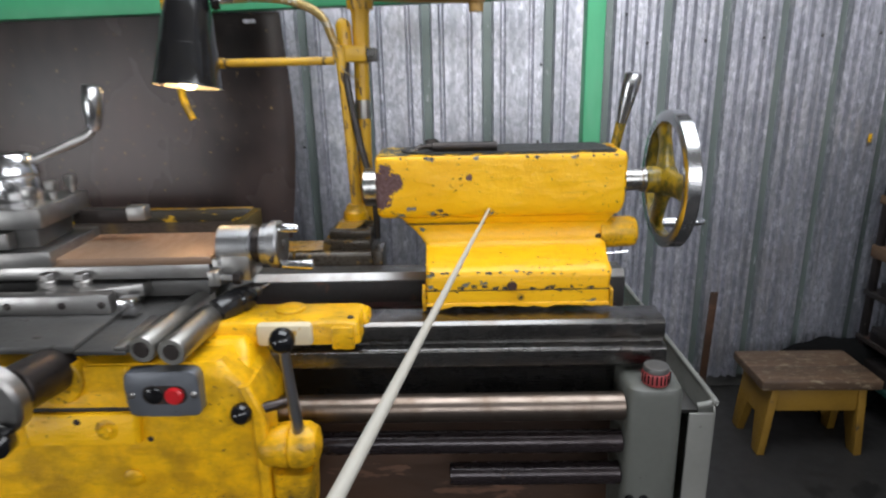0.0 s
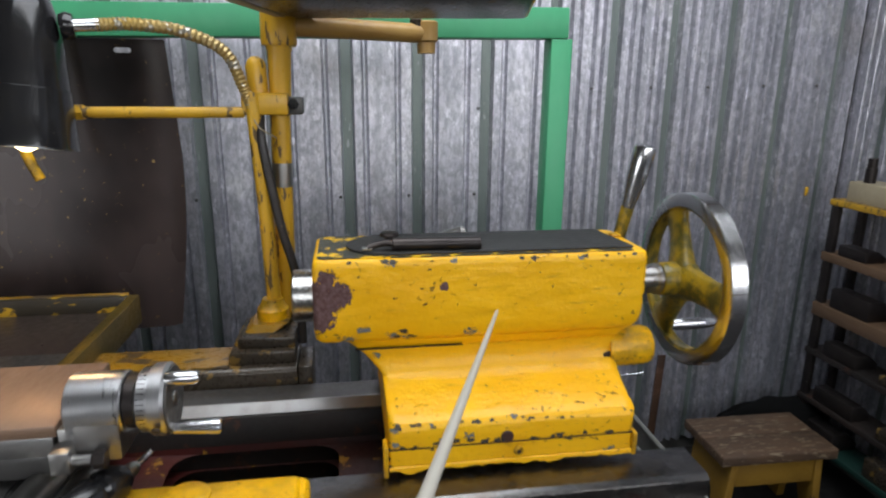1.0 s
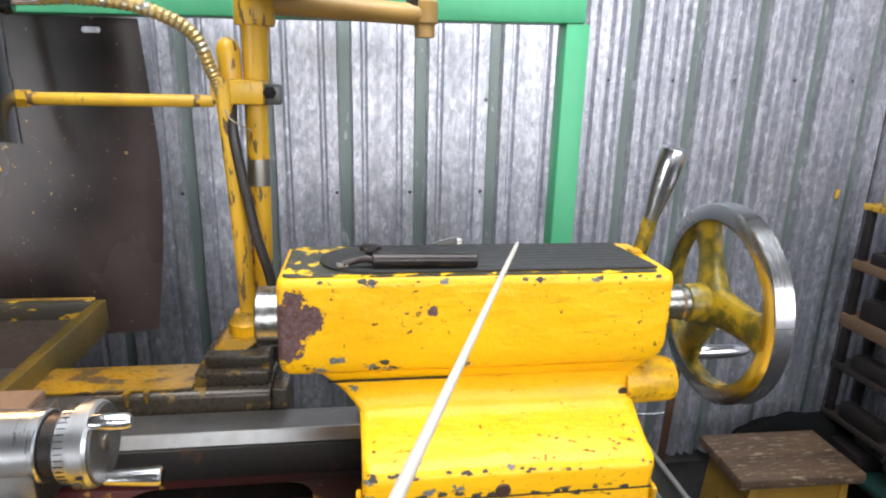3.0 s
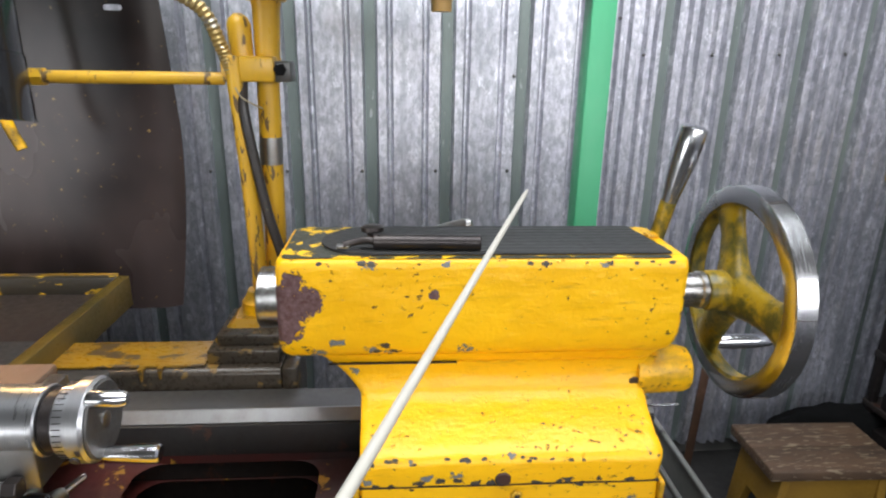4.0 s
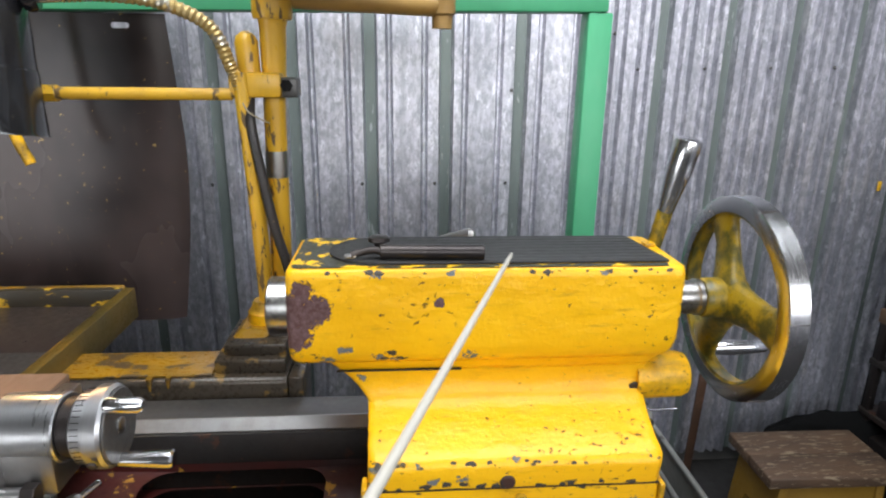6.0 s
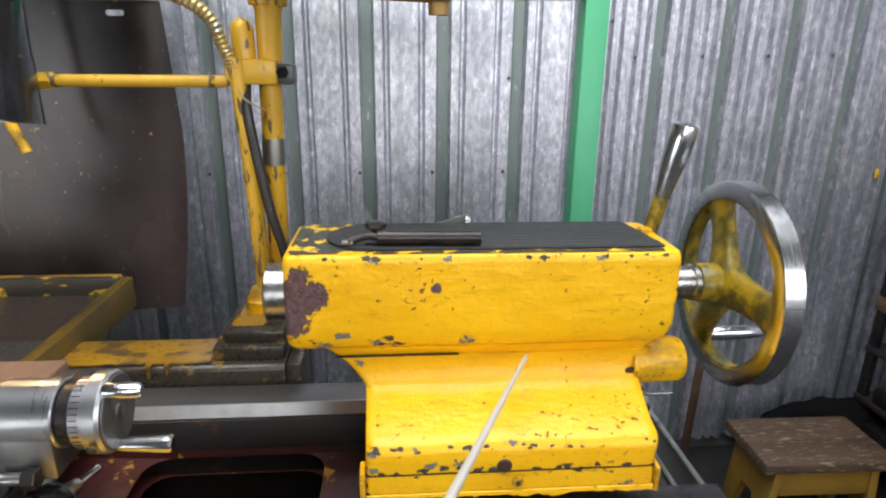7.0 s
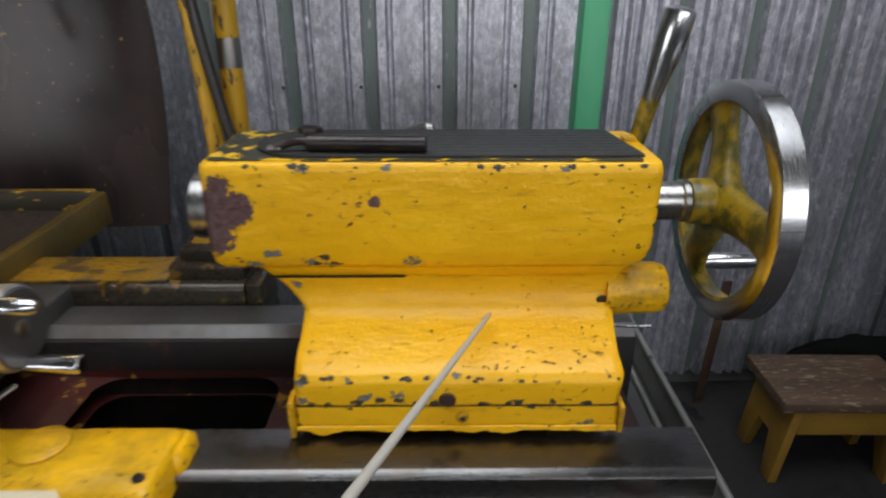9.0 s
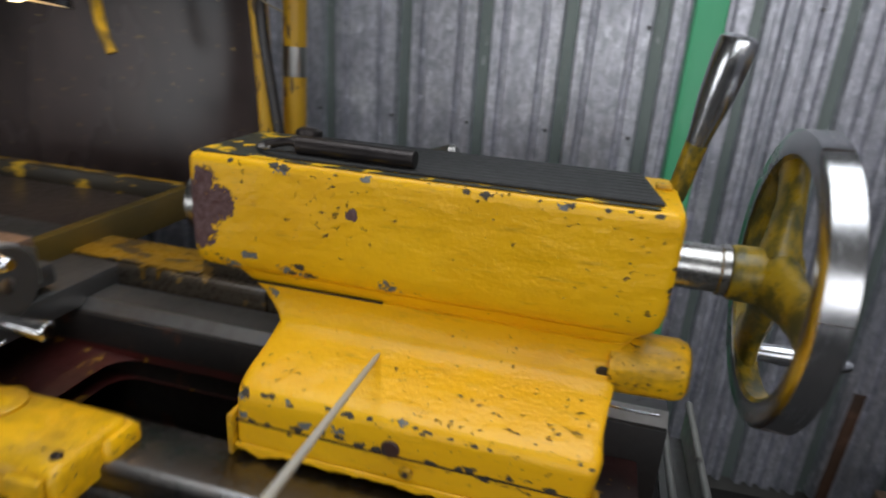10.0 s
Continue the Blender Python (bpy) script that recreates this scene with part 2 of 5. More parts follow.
M_COPPER = worn("slide_top_steel", (0.27, 0.17, 0.11), (0.21, 0.13, 0.085), (0.17, 0.12, 0.09), 0.4, 0.25, 0.68, 30, 0.08, (1, 0.3, 1))
M_CAST = worn("oily_cast_iron", (0.085, 0.083, 0.08), (0.14, 0.135, 0.13), (0.03, 0.025, 0.02), 0.4, 0.55, 0.66, 30, 0.2)
M_BLACKO = worn("oily_black_casting", (0.035, 0.03, 0.024), (0.06, 0.045, 0.03), (0.17, 0.10, 0.02), 0.3, 0.2, 0.61, 34, 0.4)
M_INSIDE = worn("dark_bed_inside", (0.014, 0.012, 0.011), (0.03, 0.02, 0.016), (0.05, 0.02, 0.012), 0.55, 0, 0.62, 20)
M_RUST = worn("rusty_bed_side", (0.085, 0.042, 0.024), (0.022, 0.017, 0.014), (0.10, 0.05, 0.03), 0.5, 0.2, 0.6, 16, 0.3, (0.3, 1, 1))
M_RED = worn("red_inner_paint", (0.055, 0.008, 0.006), (0.012, 0.008, 0.007), (0.26, 0.13, 0.012), 0.46, 0, 0.62, 26)
M_GREYP = worn("grey_green_paint", (0.105, 0.108, 0.096), (0.075, 0.077, 0.068), (0.035, 0.03, 0.026), 0.42, 0, 0.69, 26, 0.2)
M_SHEETP = worn("scuffed_grey_sheet", (0.25, 0.245, 0.225), (0.17, 0.17, 0.155), (0.05, 0.045, 0.04), 0.4, 0.3, 0.67, 22, 0.15)
M_HAMMER = worn("hammered_grey_metal", (0.16, 0.17, 0.19), (0.2, 0.21, 0.23), (0.06, 0.06, 0.06), 0.36, 0.6, 0.72, 60, 0.4)
M_BLACK = worn("black_enamel", (0.009, 0.009, 0.010), (0.014, 0.013, 0.013), (0.09, 0.08, 0.07), 0.16, 0, 0.75, 120, 0.05)
M_DUSTY = worn("dusty_black_enamel", (0.010, 0.010, 0.011), (0.016, 0.015, 0.014), (0.2, 0.17, 0.12), 0.14, 0, 0.72, 150, 0.05)
M_KNOB = plain("black_knob", (0.008, 0.008, 0.009), 0.12)
M_RUBBER = worn("black_rubber", (0.022, 0.022, 0.022), (0.03, 0.029, 0.028), (0.10, 0.095, 0.085), 0.62, 0, 0.73, 70, 0.2, (0.3, 1, 1))
M_PADPAINT = worn("dark_green_grey_top", (0.05, 0.05, 0.035), (0.035, 0.035, 0.026), (0.80, 0.48, 0.01), 0.5, 0, 0.545, 40, 0.25)
M_BARSTEEL = steel("oiled_bar_steel", (0.50, 0.49, 0.47), 0.24, (40, 1, 40), 0.3)
M_DULLBAR = steel("dull_oiled_bar", (0.33, 0.32, 0.30), 0.36, (8, 1, 8), 0.45)
M_ENAMEL = plain("pale_enamel", (0.75, 0.68, 0.55), 0.3)
M_OLDSTEEL = worn("dark_tool_steel", (0.06, 0.05, 0.046), (0.035, 0.03, 0.03), (0.14, 0.12, 0.11), 0.36, 0.75, 0.7, 60, 0.15)
M_PANEL, T, B = nodes_of("dark_brown_sheet")
cloud = noise_tex(T, coords(T, (1, 1, 0.6)), 3.0, 4, 0.5)
fleck = ramp(T, noise_tex(T, coords(T), 90, 4, 0.6), [(0.68, 0.0), (0.70, 1.0)])
T.links.new(mix(T, fleck, mix(T, ramp(T, cloud, [(0.32, 0.0), (0.7, 1.0)]), (0.014, 0.011, 0.0105), (0.095, 0.068, 0.063)), (0.30, 0.2, 0.07)), B.inputs["Base Color"])
T.links.new(ramp(T, cloud, [(0.3, 0.22), (0.7, 0.32)]), B.inputs["Roughness"])
B.inputs["Metallic"].default_value = 0.1
B.inputs["Specular IOR Level"].default_value = 0.35
M_TRAYTOP = worn("brown_tray_sheet", (0.085, 0.062, 0.05), (0.062, 0.047, 0.04), (0.04, 0.03, 0.025), 0.36, 0.4, 0.72, 18, 0.08)
M_GREEN = worn("green_paint", (0.06, 0.36, 0.17), (0.045, 0.28, 0.13), (0.03, 0.13, 0.07), 0.42, 0, 0.72, 18, 0.15, (1, 1, 0.4))
M_BRASS = worn("painted_metal_hose", (0.5, 0.33, 0.08), (0.4, 0.3, 0.14), (0.5, 0.47, 0.4), 0.34, 0.45, 0.56, 60, 0.1, rough_wear=0.3, metal_wear=0.8)
M_BULB = plain("glowing_bulb", (1.0, 0.8, 0.5), 0.4, 0, 12.0)
M_REDCAP = worn("faded_red_plastic", (0.36, 0.05, 0.05), (0.28, 0.035, 0.04), (0.4, 0.2, 0.18), 0.5, 0, 0.66, 60)
M_REDBTN = plain("red_button", (0.55, 0.015, 0.02), 0.3)
M_STICK = worn("pale_wood_stick", (0.45, 0.425, 0.37), (0.37, 0.345, 0.295), (0.28, 0.25, 0.21), 0.5, 0, 0.7, 40, 0.1, (1, 1, 0.1))
M_STOOLTOP = worn("worn_stool_board", (0.13, 0.075, 0.042), (0.055, 0.034, 0.022), (0.24, 0.18, 0.115), 0.6, 0, 0.58, 78, 0.4, (0.3, 1.6, 1))
M_STOOLYEL = worn("stool_yellow_paint", (0.30, 0.165, 0.02), (0.2, 0.105, 0.013), (0.06, 0.04, 0.025), 0.5, 0, 0.68, 26)
M_WOOD = worn("raw_wood", (0.17, 0.10, 0.055), (0.11, 0.065, 0.036), (0.05, 0.035, 0.025), 0.6, 0, 0.7, 24, 0.3, (1, 0.2, 1))
M_PALEWOOD = worn("pale_board", (0.45, 0.38, 0.25), (0.36, 0.3, 0.2), (0.14, 0.11, 0.08), 0.6, 0, 0.7, 30)
M_TEAL = worn("teal_paint", (0.012, 0.045, 0.035), (0.010, 0.03, 0.025), (0.02, 0.02, 0.02), 0.45, 0, 0.65, 30)
M_FLOOR = worn("oily_concrete", (0.014, 0.013, 0.0125), (0.024, 0.022, 0.02), (0.008, 0.0075, 0.007), 0.6, 0, 0.6, 6, 0.3)
M_PLASTER = worn("dull_plaster", (0.13, 0.125, 0.115), (0.10, 0.097, 0.09), (0.06, 0.055, 0.05), 0.8, 0, 0.68, 5, 0.2)
M_CABLE = worn("oily_black_hose", (0.02, 0.017, 0.016), (0.035, 0.028, 0.024), (0.16, 0.12, 0.06), 0.35, 0, 0.68, 60)
M_CREAM = worn("cream_filler", (0.62, 0.5, 0.3), (0.7, 0.62, 0.45), (0.5, 0.3, 0.05), 0.5, 0, 0.66, 40)


def zinc(name):
    """Spangled, streaked galvanised sheet."""
    m, t, b = nodes_of(name)
    v = coords(t)
    vor = t.nodes.new("ShaderNodeTexVoronoi")
    vor.inputs["Scale"].default_value = 55
    t.links.new(v, vor.inputs["Vector"])
    cells = ramp(t, vor.outputs["Color"], [(0.1, 0.0), (0.9, 1.0)])
    streak = noise_tex(t, coords(t, (1, 1, 0.06)), 28, 5, 0.6)
    blot = noise_tex(t, v, 11, 6, 0.65)
    col = mix(t, cells, (0.56, 0.555, 0.62), (0.72, 0.71, 0.77))
    col = mix(t, ramp(t, streak, [(0.42, 0.0), (0.66, 0.75)]), col, (0.33, 0.34, 0.375))
    col = mix(t, ramp(t, blot, [(0.55, 0.0), (0.72, 0.5)]), col, (0.75, 0.75, 0.74))
    mot = noise_tex(t, coords(t, (1, 1, 0.45)), 75, 6, 0.75)
    col = mix(t, ramp(t, mot, [(0.42, 0.0), (0.6, 0.72)]), col, (0.28, 0.29, 0.32))
    col = mix(t, ramp(t, noise_tex(t, coords(t, (1, 1, 0.5)), 42, 6, 0.7), [(0.57, 0.0), (0.64, 0.7)]), col, (0.85, 0.845, 0.9))
    col = mix(t, ramp(t, noise_tex(t, v, 2.2, 5, 0.6), [(0.6, 0.0), (0.8, 0.4)]), col, (0.42, 0.35, 0.26))
    t.links.new(col, b.inputs["Base Color"])
    b.inputs["Metallic"].default_value = 0.75
    t.links.new(ramp(t, blot, [(0.3, 0.34), (0.7, 0.52)]), b.inputs["Roughness"])
    bump(t, b, maths(t, "ADD", maths(t, "ADD", cells, streak), maths(t, "MULTIPLY", mot, 2.0)), 0.2, 0.001)
    return m


M_ZINC = zinc("galvanised_sheet")
# Flute zinc: a green tinge, with the shade of the recess mixed into the colour.
M_VALLEY = worn("shaded_green_zinc", (0.19, 0.222, 0.21), (0.135, 0.162, 0.153), (0.30, 0.32, 0.315), 0.45, 0.45, 0.64, 60, 0.1, (1, 1, 0.2))


# ---- mesh helpers ----
ORIGIN = {}


def thing(name, at, label, category, group="", kind="", move=(0, 0, 0)):
    """An empty for a thing whose parts are drawn round `at`; `move` then sets the whole thing in its place."""
    ob = new(name)
    ob.location = Vector(at) + Vector(move)
    ob.empty_display_size = 0.05
    ORIGIN[ob.name] = Vector(at)
    return tagged(ob, label, category, group, kind)


def part(name, bm, material, parent=None, label="", smooth=True, angle=40):
    me = bpy.data.meshes.new(name)
    o = ORIGIN.get(parent.name, Vector((0, 0, 0))) if parent else Vector((0, 0, 0))
    if parent:
        bm.transform(Matrix.Translation(-o))
    bmesh.ops.recalc_face_normals(bm, faces=bm.faces[:])
    for f in bm.faces:
        f.smooth = smooth
    bm.to_mesh(me)
    bm.free()
    me.materials.append(material)
    if smooth:
        me.set_sharp_from_angle(angle=radians(angle))
    ob = new(name, me)
    if parent:
        ob.parent = parent
        ORIGIN[ob.name] = o
    return tagged(ob, label) if label else ob


def join(*bms):
    out = bms[0]
    for b in bms[1:]:
        me = bpy.data.meshes.new("tmp")
        b.to_mesh(me)
        b.free()
        out.from_mesh(me)
        bpy.data.meshes.remove(me)
    return out


def box(x0, x1, y0, y1, z0, z1, r=0.002, seg=2, m=None):
    bm = bmesh.new()
    bmesh.ops.create_cube(bm, size=1.0, matrix=Matrix.Translation(((x0 + x1) / 2, (y0 + y1) / 2, (z0 + z1) / 2)) @ Matrix.Diagonal((x1 - x0, y1 - y0, z1 - z0, 1)))
    if r:
        bmesh.ops.bevel(bm, geom=bm.edges[:], offset=r, segments=seg, profile=0.5, affect="EDGES")
    if m:
        bm.transform(m)
    return bm


def turned(profile, p0, p1, segs=32):
    """A body of revolution: profile rows (share of the way from p0 to p1, radius)."""
    p0, p1 = Vector(p0), Vector(p1)
    q = (p1 - p0).to_track_quat("Z", "Y").to_matrix()
    bm, rings = bmesh.new(), []
    for s, r in profile:
        c = p0.lerp(p1, s)
        rings.append([bm.verts.new(c + q @ Vector((r * math.cos(a), r * math.sin(a), 0))) for a in (2 * math.pi * i / segs for i in range(segs))])
    for a, b in zip(rings, rings[1:]):
        for i in range(segs):
            bm.faces.new((a[i], a[(i + 1) % segs], b[(i + 1) % segs], b[i]))
    bm.faces.new(rings[0][::-1])
    bm.faces.new(rings[-1])
    return bm


def cyl(p0, p1, r, r2=None, segs=28, e=None):
    r2 = r if r2 is None else r2
    n = (Vector(p1) - Vector(p0)).length
    e = min(0.0015, r * 0.3) if e is None else e
    return turned([(0, r - e), (e / n, r), (1 - e / n, r2), (1, r2 - e)], p0, p1, segs)


def curve_points(pts, n=8):
    """Catmull-Rom through pts."""
    p = [Vector(a) for a in pts]
    p = [p[0] * 2 - p[1]] + p + [p[-1] * 2 - p[-2]]
    out = []
    for i in range(1, len(p) - 2):
        for k in range(n):
            t = k / n
            out.append(0.5 * (2 * p[i] + (p[i + 1] - p[i - 1]) * t + (2 * p[i - 1] - 5 * p[i] + 4 * p[i + 1] - p[i + 2]) * t * t + (3 * p[i] - p[i - 1] - 3 * p[i + 1] + p[i + 2]) * t ** 3))
    out.append(p[-2])
    return out


def tube(pts, r, segs=14, n=8, ribs=0, rib_depth=0.0):
    c = curve_points(pts, n)
    bm, rings = bmesh.new(), []
    up = Vector((0.13, 0.21, 0.97))
    for i, p in enumerate(c):
        d = (c[min(i + 1, len(c) - 1)] - c[max(i - 1, 0)]).normalized()
        a = d.cross(up).normalized()
        b = d.cross(a).normalized()
        k = r - (rib_depth if ribs and i % 2 else 0)
        rings.append([bm.verts.new(p + a * k * math.cos(w) + b * k * math.sin(w)) for w in (2 * math.pi * j / segs for j in range(segs))])
    for a, b in zip(rings, rings[1:]):
        for i in range(segs):
            bm.faces.new((a[i], a[(i + 1) % segs], b[(i + 1) % segs], b[i]))
    bm.faces.new(rings[0][::-1])
    bm.faces.new(rings[-1])
    return bm


def extrude_x(poly, x0, x1, r=0.0):
    """A prism along x from (y, z) corners."""
    bm = bmesh.new()
    a = [bm.verts.new((x0, y, z)) for y, z in poly]
    b = [bm.verts.new((x1, y, z)) for y, z in poly]
    n = len(poly)
    for i in range(n):
        bm.faces.new((a[i], a[(i + 1) % n], b[(i + 1) % n], b[i]))
    bm.faces.new(a[::-1])
    bm.faces.new(b)
    if r:
        bmesh.ops.bevel(bm, geom=bm.edges[:], offset=r, segments=2, profile=0.5, affect="EDGES")
    return bm


def prism(poly, m, depth, r=0.0):
    """Corners (u, v) in the plane of m, pushed out along its third axis."""
    bm = bmesh.new()
    a = [bm.verts.new(m @ Vector((u, v, 0))) for u, v in poly]
    b = [bm.verts.new(m @ Vector((u, v, depth))) for u, v in poly]
    n = len(poly)
    for i in range(n):
        bm.faces.new((a[i], a[(i + 1) % n], b[(i + 1) % n], b[i]))
    bm.faces.new(a[::-1])
    bm.faces.new(b)
    if r:
        bmesh.ops.bevel(bm, geom=bm.edges[:], offset=r, segments=2, profile=0.5, affect="EDGES")
    return bm


def rounded(x0, x1, y0, y1, r, long=18, short=6, seg=5):
    """The outline of a rounded rectangle, counter-clockwise."""
    pts = []
    for cx, cy, a0 in ((x1 - r, y1 - r, 0), (x0 + r, y1 - r, 90), (x0 + r, y0 + r, 180), (x1 - r, y0 + r, 270)):
        for k in range(seg + 1):
            a = radians(a0 + 90 * k / seg)
            pts.append((cx + r * math.cos(a), cy + r * math.sin(a)))
    out = []
    for i, p in enumerate(pts):
        q = pts[(i + 1) % len(pts)]
        out.append(p)
        if (i + 1) % (seg + 1) == 0:
            n = long if i // (seg + 1) in (0, 2) else short
            out += [(p[0] + (q[0] - p[0]) * k / n, p[1] + (q[1] - p[1]) * k / n) for k in range(1, n)]
    return out


def loft(sections, wobble=0.0):
    """Stacked rounded rectangles (z, x0, x1, y0, y1, radius)."""
    bm, rings = bmesh.new(), []
    for z, x0, x1, y0, y1, r in sections:
        ring = []
        for x, y in rounded(x0, x1, y0, y1, r):
            w = noise.noise(Vector((x * 22, y * 22, z * 22))) * wobble
            ring.append(bm.verts.new((x, y + w, z + w * 0.4)))
        rings.append(ring)
    for a, b in zip(rings, rings[1:]):
        for i in range(len(a)):
            j = (i + 1) % len(a)
            bm.faces.new((a[i], a[j], b[j], b[i]))
    bm.faces.new(rings[0][::-1])
    bm.faces.new(rings[-1])
    return bm


def ball(c, r, segs=24):
    bm = bmesh.new()
    bmesh.ops.create_uvsphere(bm, u_segments=segs, v_segments=segs // 2, radius=r, matrix=Matrix.Translation(c))
    return bm


def hexagon(p0, p1, r):
    return cyl(p0, p1, r, segs=6, e=0.0008)


# ---- structure ----
WALL = pose(0.3, 2.187, 0, 0, 0, 1.72)  # the back wall: x along it, y out of the room


def sheet(name, m, x0, x1, phase, z0, z1, pitch=0.195, band=0.046, deep=0.022, grooves=(0.29, 0.71), cut=(0.006, 0.002, 0.007)):
    """Ribbed sheet: wide crowns with two fine grooves, narrow recessed flutes."""
    line = [(x0, 0.0, 0)]
    k = math.floor((x0 - phase) / pitch)
    while phase + k * pitch - pitch < x1:
        c = phase + k * pitch
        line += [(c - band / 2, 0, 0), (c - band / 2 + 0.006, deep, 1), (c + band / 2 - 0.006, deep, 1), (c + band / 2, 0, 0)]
        for g in grooves:
            q = c + g * pitch
            line += [(q - cut[0], 0, 0), (q - cut[1], cut[2], 0), (q + cut[1], cut[2], 0), (q + cut[0], 0, 0)]
        k += 1
    line = [p for p in line if x0 <= p[0] <= x1]
    bm = bmesh.new()
    lo = [bm.verts.new(m @ Vector((x, y, z0))) for x, y, _ in line]
    hi = [bm.verts.new(m @ Vector((x, y, z1))) for x, y, _ in line]
    for i in range(len(line) - 1):
        f = bm.faces.new((lo[i], lo[i + 1], hi[i + 1], hi[i]))
        # Recessed faces take the zinc that has their shade in its colour.
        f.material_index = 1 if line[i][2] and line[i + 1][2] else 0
    me = bpy.data.meshes.new(name)
    bm.to_mesh(me)
    bm.free()
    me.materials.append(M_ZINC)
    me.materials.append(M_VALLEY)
    ob = new(name, me)
    s = ob.modifiers.new("thick", "SOLIDIFY")
    s.thickness, s.offset = 0.0012, 0
    return ob


tagged(part("floor", box(-3.6, 3.2, -3.2, 3.2, -0.12, 0.0, 0), M_FLOOR), "dark oil-stained concrete workshop floor", "floor", kind="structure")
wall_n = tagged(part("wall_north", box(-4.4, 1.42, 0.035, 0.15, 0, 3.2, 0, m=WALL), M_PLASTER), "wall clad in ribbed galvanised steel sheet", "wall", kind="structure")
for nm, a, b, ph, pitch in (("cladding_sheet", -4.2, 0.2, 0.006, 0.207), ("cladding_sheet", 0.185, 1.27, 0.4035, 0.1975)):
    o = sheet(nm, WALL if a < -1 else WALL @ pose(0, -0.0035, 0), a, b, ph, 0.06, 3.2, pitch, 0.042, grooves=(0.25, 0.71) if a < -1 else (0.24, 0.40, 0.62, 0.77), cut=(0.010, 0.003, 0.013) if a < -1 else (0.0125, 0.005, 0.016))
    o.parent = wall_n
SIDE = WALL @ pose(1.27, 0, 0, 0, 0, -90)
bm = join(*[box(a, b, 0.035, 0.15, c, d, 0, m=SIDE) for a, b, c, d in ((-0.2, 2.35, 0, 2.6), (2.35, 4.5, 0, 1.3), (2.35, 4.5, 2.42, 2.6), (4.5, 5.4, 0, 2.6))])
wall_e = tagged(part("wall_east", bm, M_PLASTER), "side wall clad in ribbed galvanised steel sheet, with a window", "wall", kind="structure")
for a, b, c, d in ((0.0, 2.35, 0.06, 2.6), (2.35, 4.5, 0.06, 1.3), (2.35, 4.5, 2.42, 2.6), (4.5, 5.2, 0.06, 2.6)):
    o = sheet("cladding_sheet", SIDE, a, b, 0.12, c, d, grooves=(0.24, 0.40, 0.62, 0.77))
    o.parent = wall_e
win2 = thing("window_2", SIDE @ Vector((3.4, 0.06, 1.3)), "steel side window letting in daylight", "window", kind="structure")
for u in (2.35, 3.4, 4.46):
    part("window_frame", box(u, u + 0.04, 0.05, 0.09, 1.3, 2.42, 0.004, m=SIDE), M_GREYP, win2)
bm = join(box(-3.6, -0.88, -3.1, -2.98, 0, 3.2, 0), box(0.88, 3.0, -3.1, -2.98, 0, 3.2, 0), box(-0.88, 0.88, -3.1, -2.98, 0, 1.35, 0), box(-0.88, 0.88, -3.1, -2.98, 2.57, 2.6, 0))
tagged(part("wall_south", bm, M_PLASTER), "plain plaster wall with a wide window opening", "wall", kind="structure")
# Wall is out of view; its low opening is added to suit that light.
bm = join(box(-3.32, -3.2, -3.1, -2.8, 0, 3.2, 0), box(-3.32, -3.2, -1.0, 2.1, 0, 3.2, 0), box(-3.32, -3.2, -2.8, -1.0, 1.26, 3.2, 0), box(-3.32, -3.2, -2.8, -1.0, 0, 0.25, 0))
tagged(part("wall_west", bm, M_PLASTER), "unseen plain plaster wall with a low opening added for light", "wall", kind="structure")
# Ceiling is out of view; its opening is added for the light from above.
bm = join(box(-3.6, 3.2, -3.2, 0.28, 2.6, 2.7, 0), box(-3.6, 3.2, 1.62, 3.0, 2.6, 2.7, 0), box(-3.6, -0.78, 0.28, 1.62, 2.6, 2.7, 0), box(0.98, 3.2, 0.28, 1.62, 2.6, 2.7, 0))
tagged(part("ceiling", bm, M_PLASTER), "unseen dull painted ceiling with an opening added for top light", "ceiling", kind="structure")
win = thing("window_1", (0.0, -3.04, 1.35), "wide steel window letting in daylight", "window", kind="structure")
for x in (-0.88, -0.31, 0.27, 0.84):
    part("window_frame", box(x, x + 0.04, -3.06, -3.02, 1.35, 2.57, 0.004), M_GREYP, win)

# screws that hold the sheets
screws = thing("sheet_screw_row", WALL @ Vector((0, 0, 1.3)), "small dark roofing screws in the steel sheet", "screws")
for x, z in [(-0.435 + 0.204 * k, 1.004) for k in range(-3, 3)] + [(0.335 + 0.1965 * k, 1.323 + 0.004 * k) for k in range(5)] + [(-0.021, 1.263), (0.26, 1.416)]:
    p = WALL @ Vector((x, -0.004, z))
    part("screw", turned([(0, 0.005), (0.3, 0.0052), (1, 0.002)], p, p + (WALL.to_3x3() @ Vector((0, -0.004, 0))), 8), M_CAST, screws)

# green steel frame before the wall
GF = pose(0.0, 1.63, 0, 0, -0.8, 0)  # the top beam sags a little to one side
frame_g = thing("steel_stand", (0.34, 1.63, 0), "green painted square steel stand beside the wall", "stand")
part("beam", box(-1.9, 0.372, 0.0, 0.055, 1.419, 1.480, 0.003, m=GF), M_GREEN, frame_g)
part("post", box(0.316, 0.362, 0.002, 0.055, 0, 1.4235, 0.003, m=pose(0, 1.63, 0)), M_GREEN, frame_g)
part("post", box(-1.9, -1.854, 0.002, 0.055, 0, 1.392, 0.003, m=pose(0, 1.63, 0)), M_GREEN, frame_g)

# dark splash panel
splash = thing("splash_guard", (-1.1, 1.705, 0.45), "dark brown sheet-steel splash guard with a bent side edge", "guard")


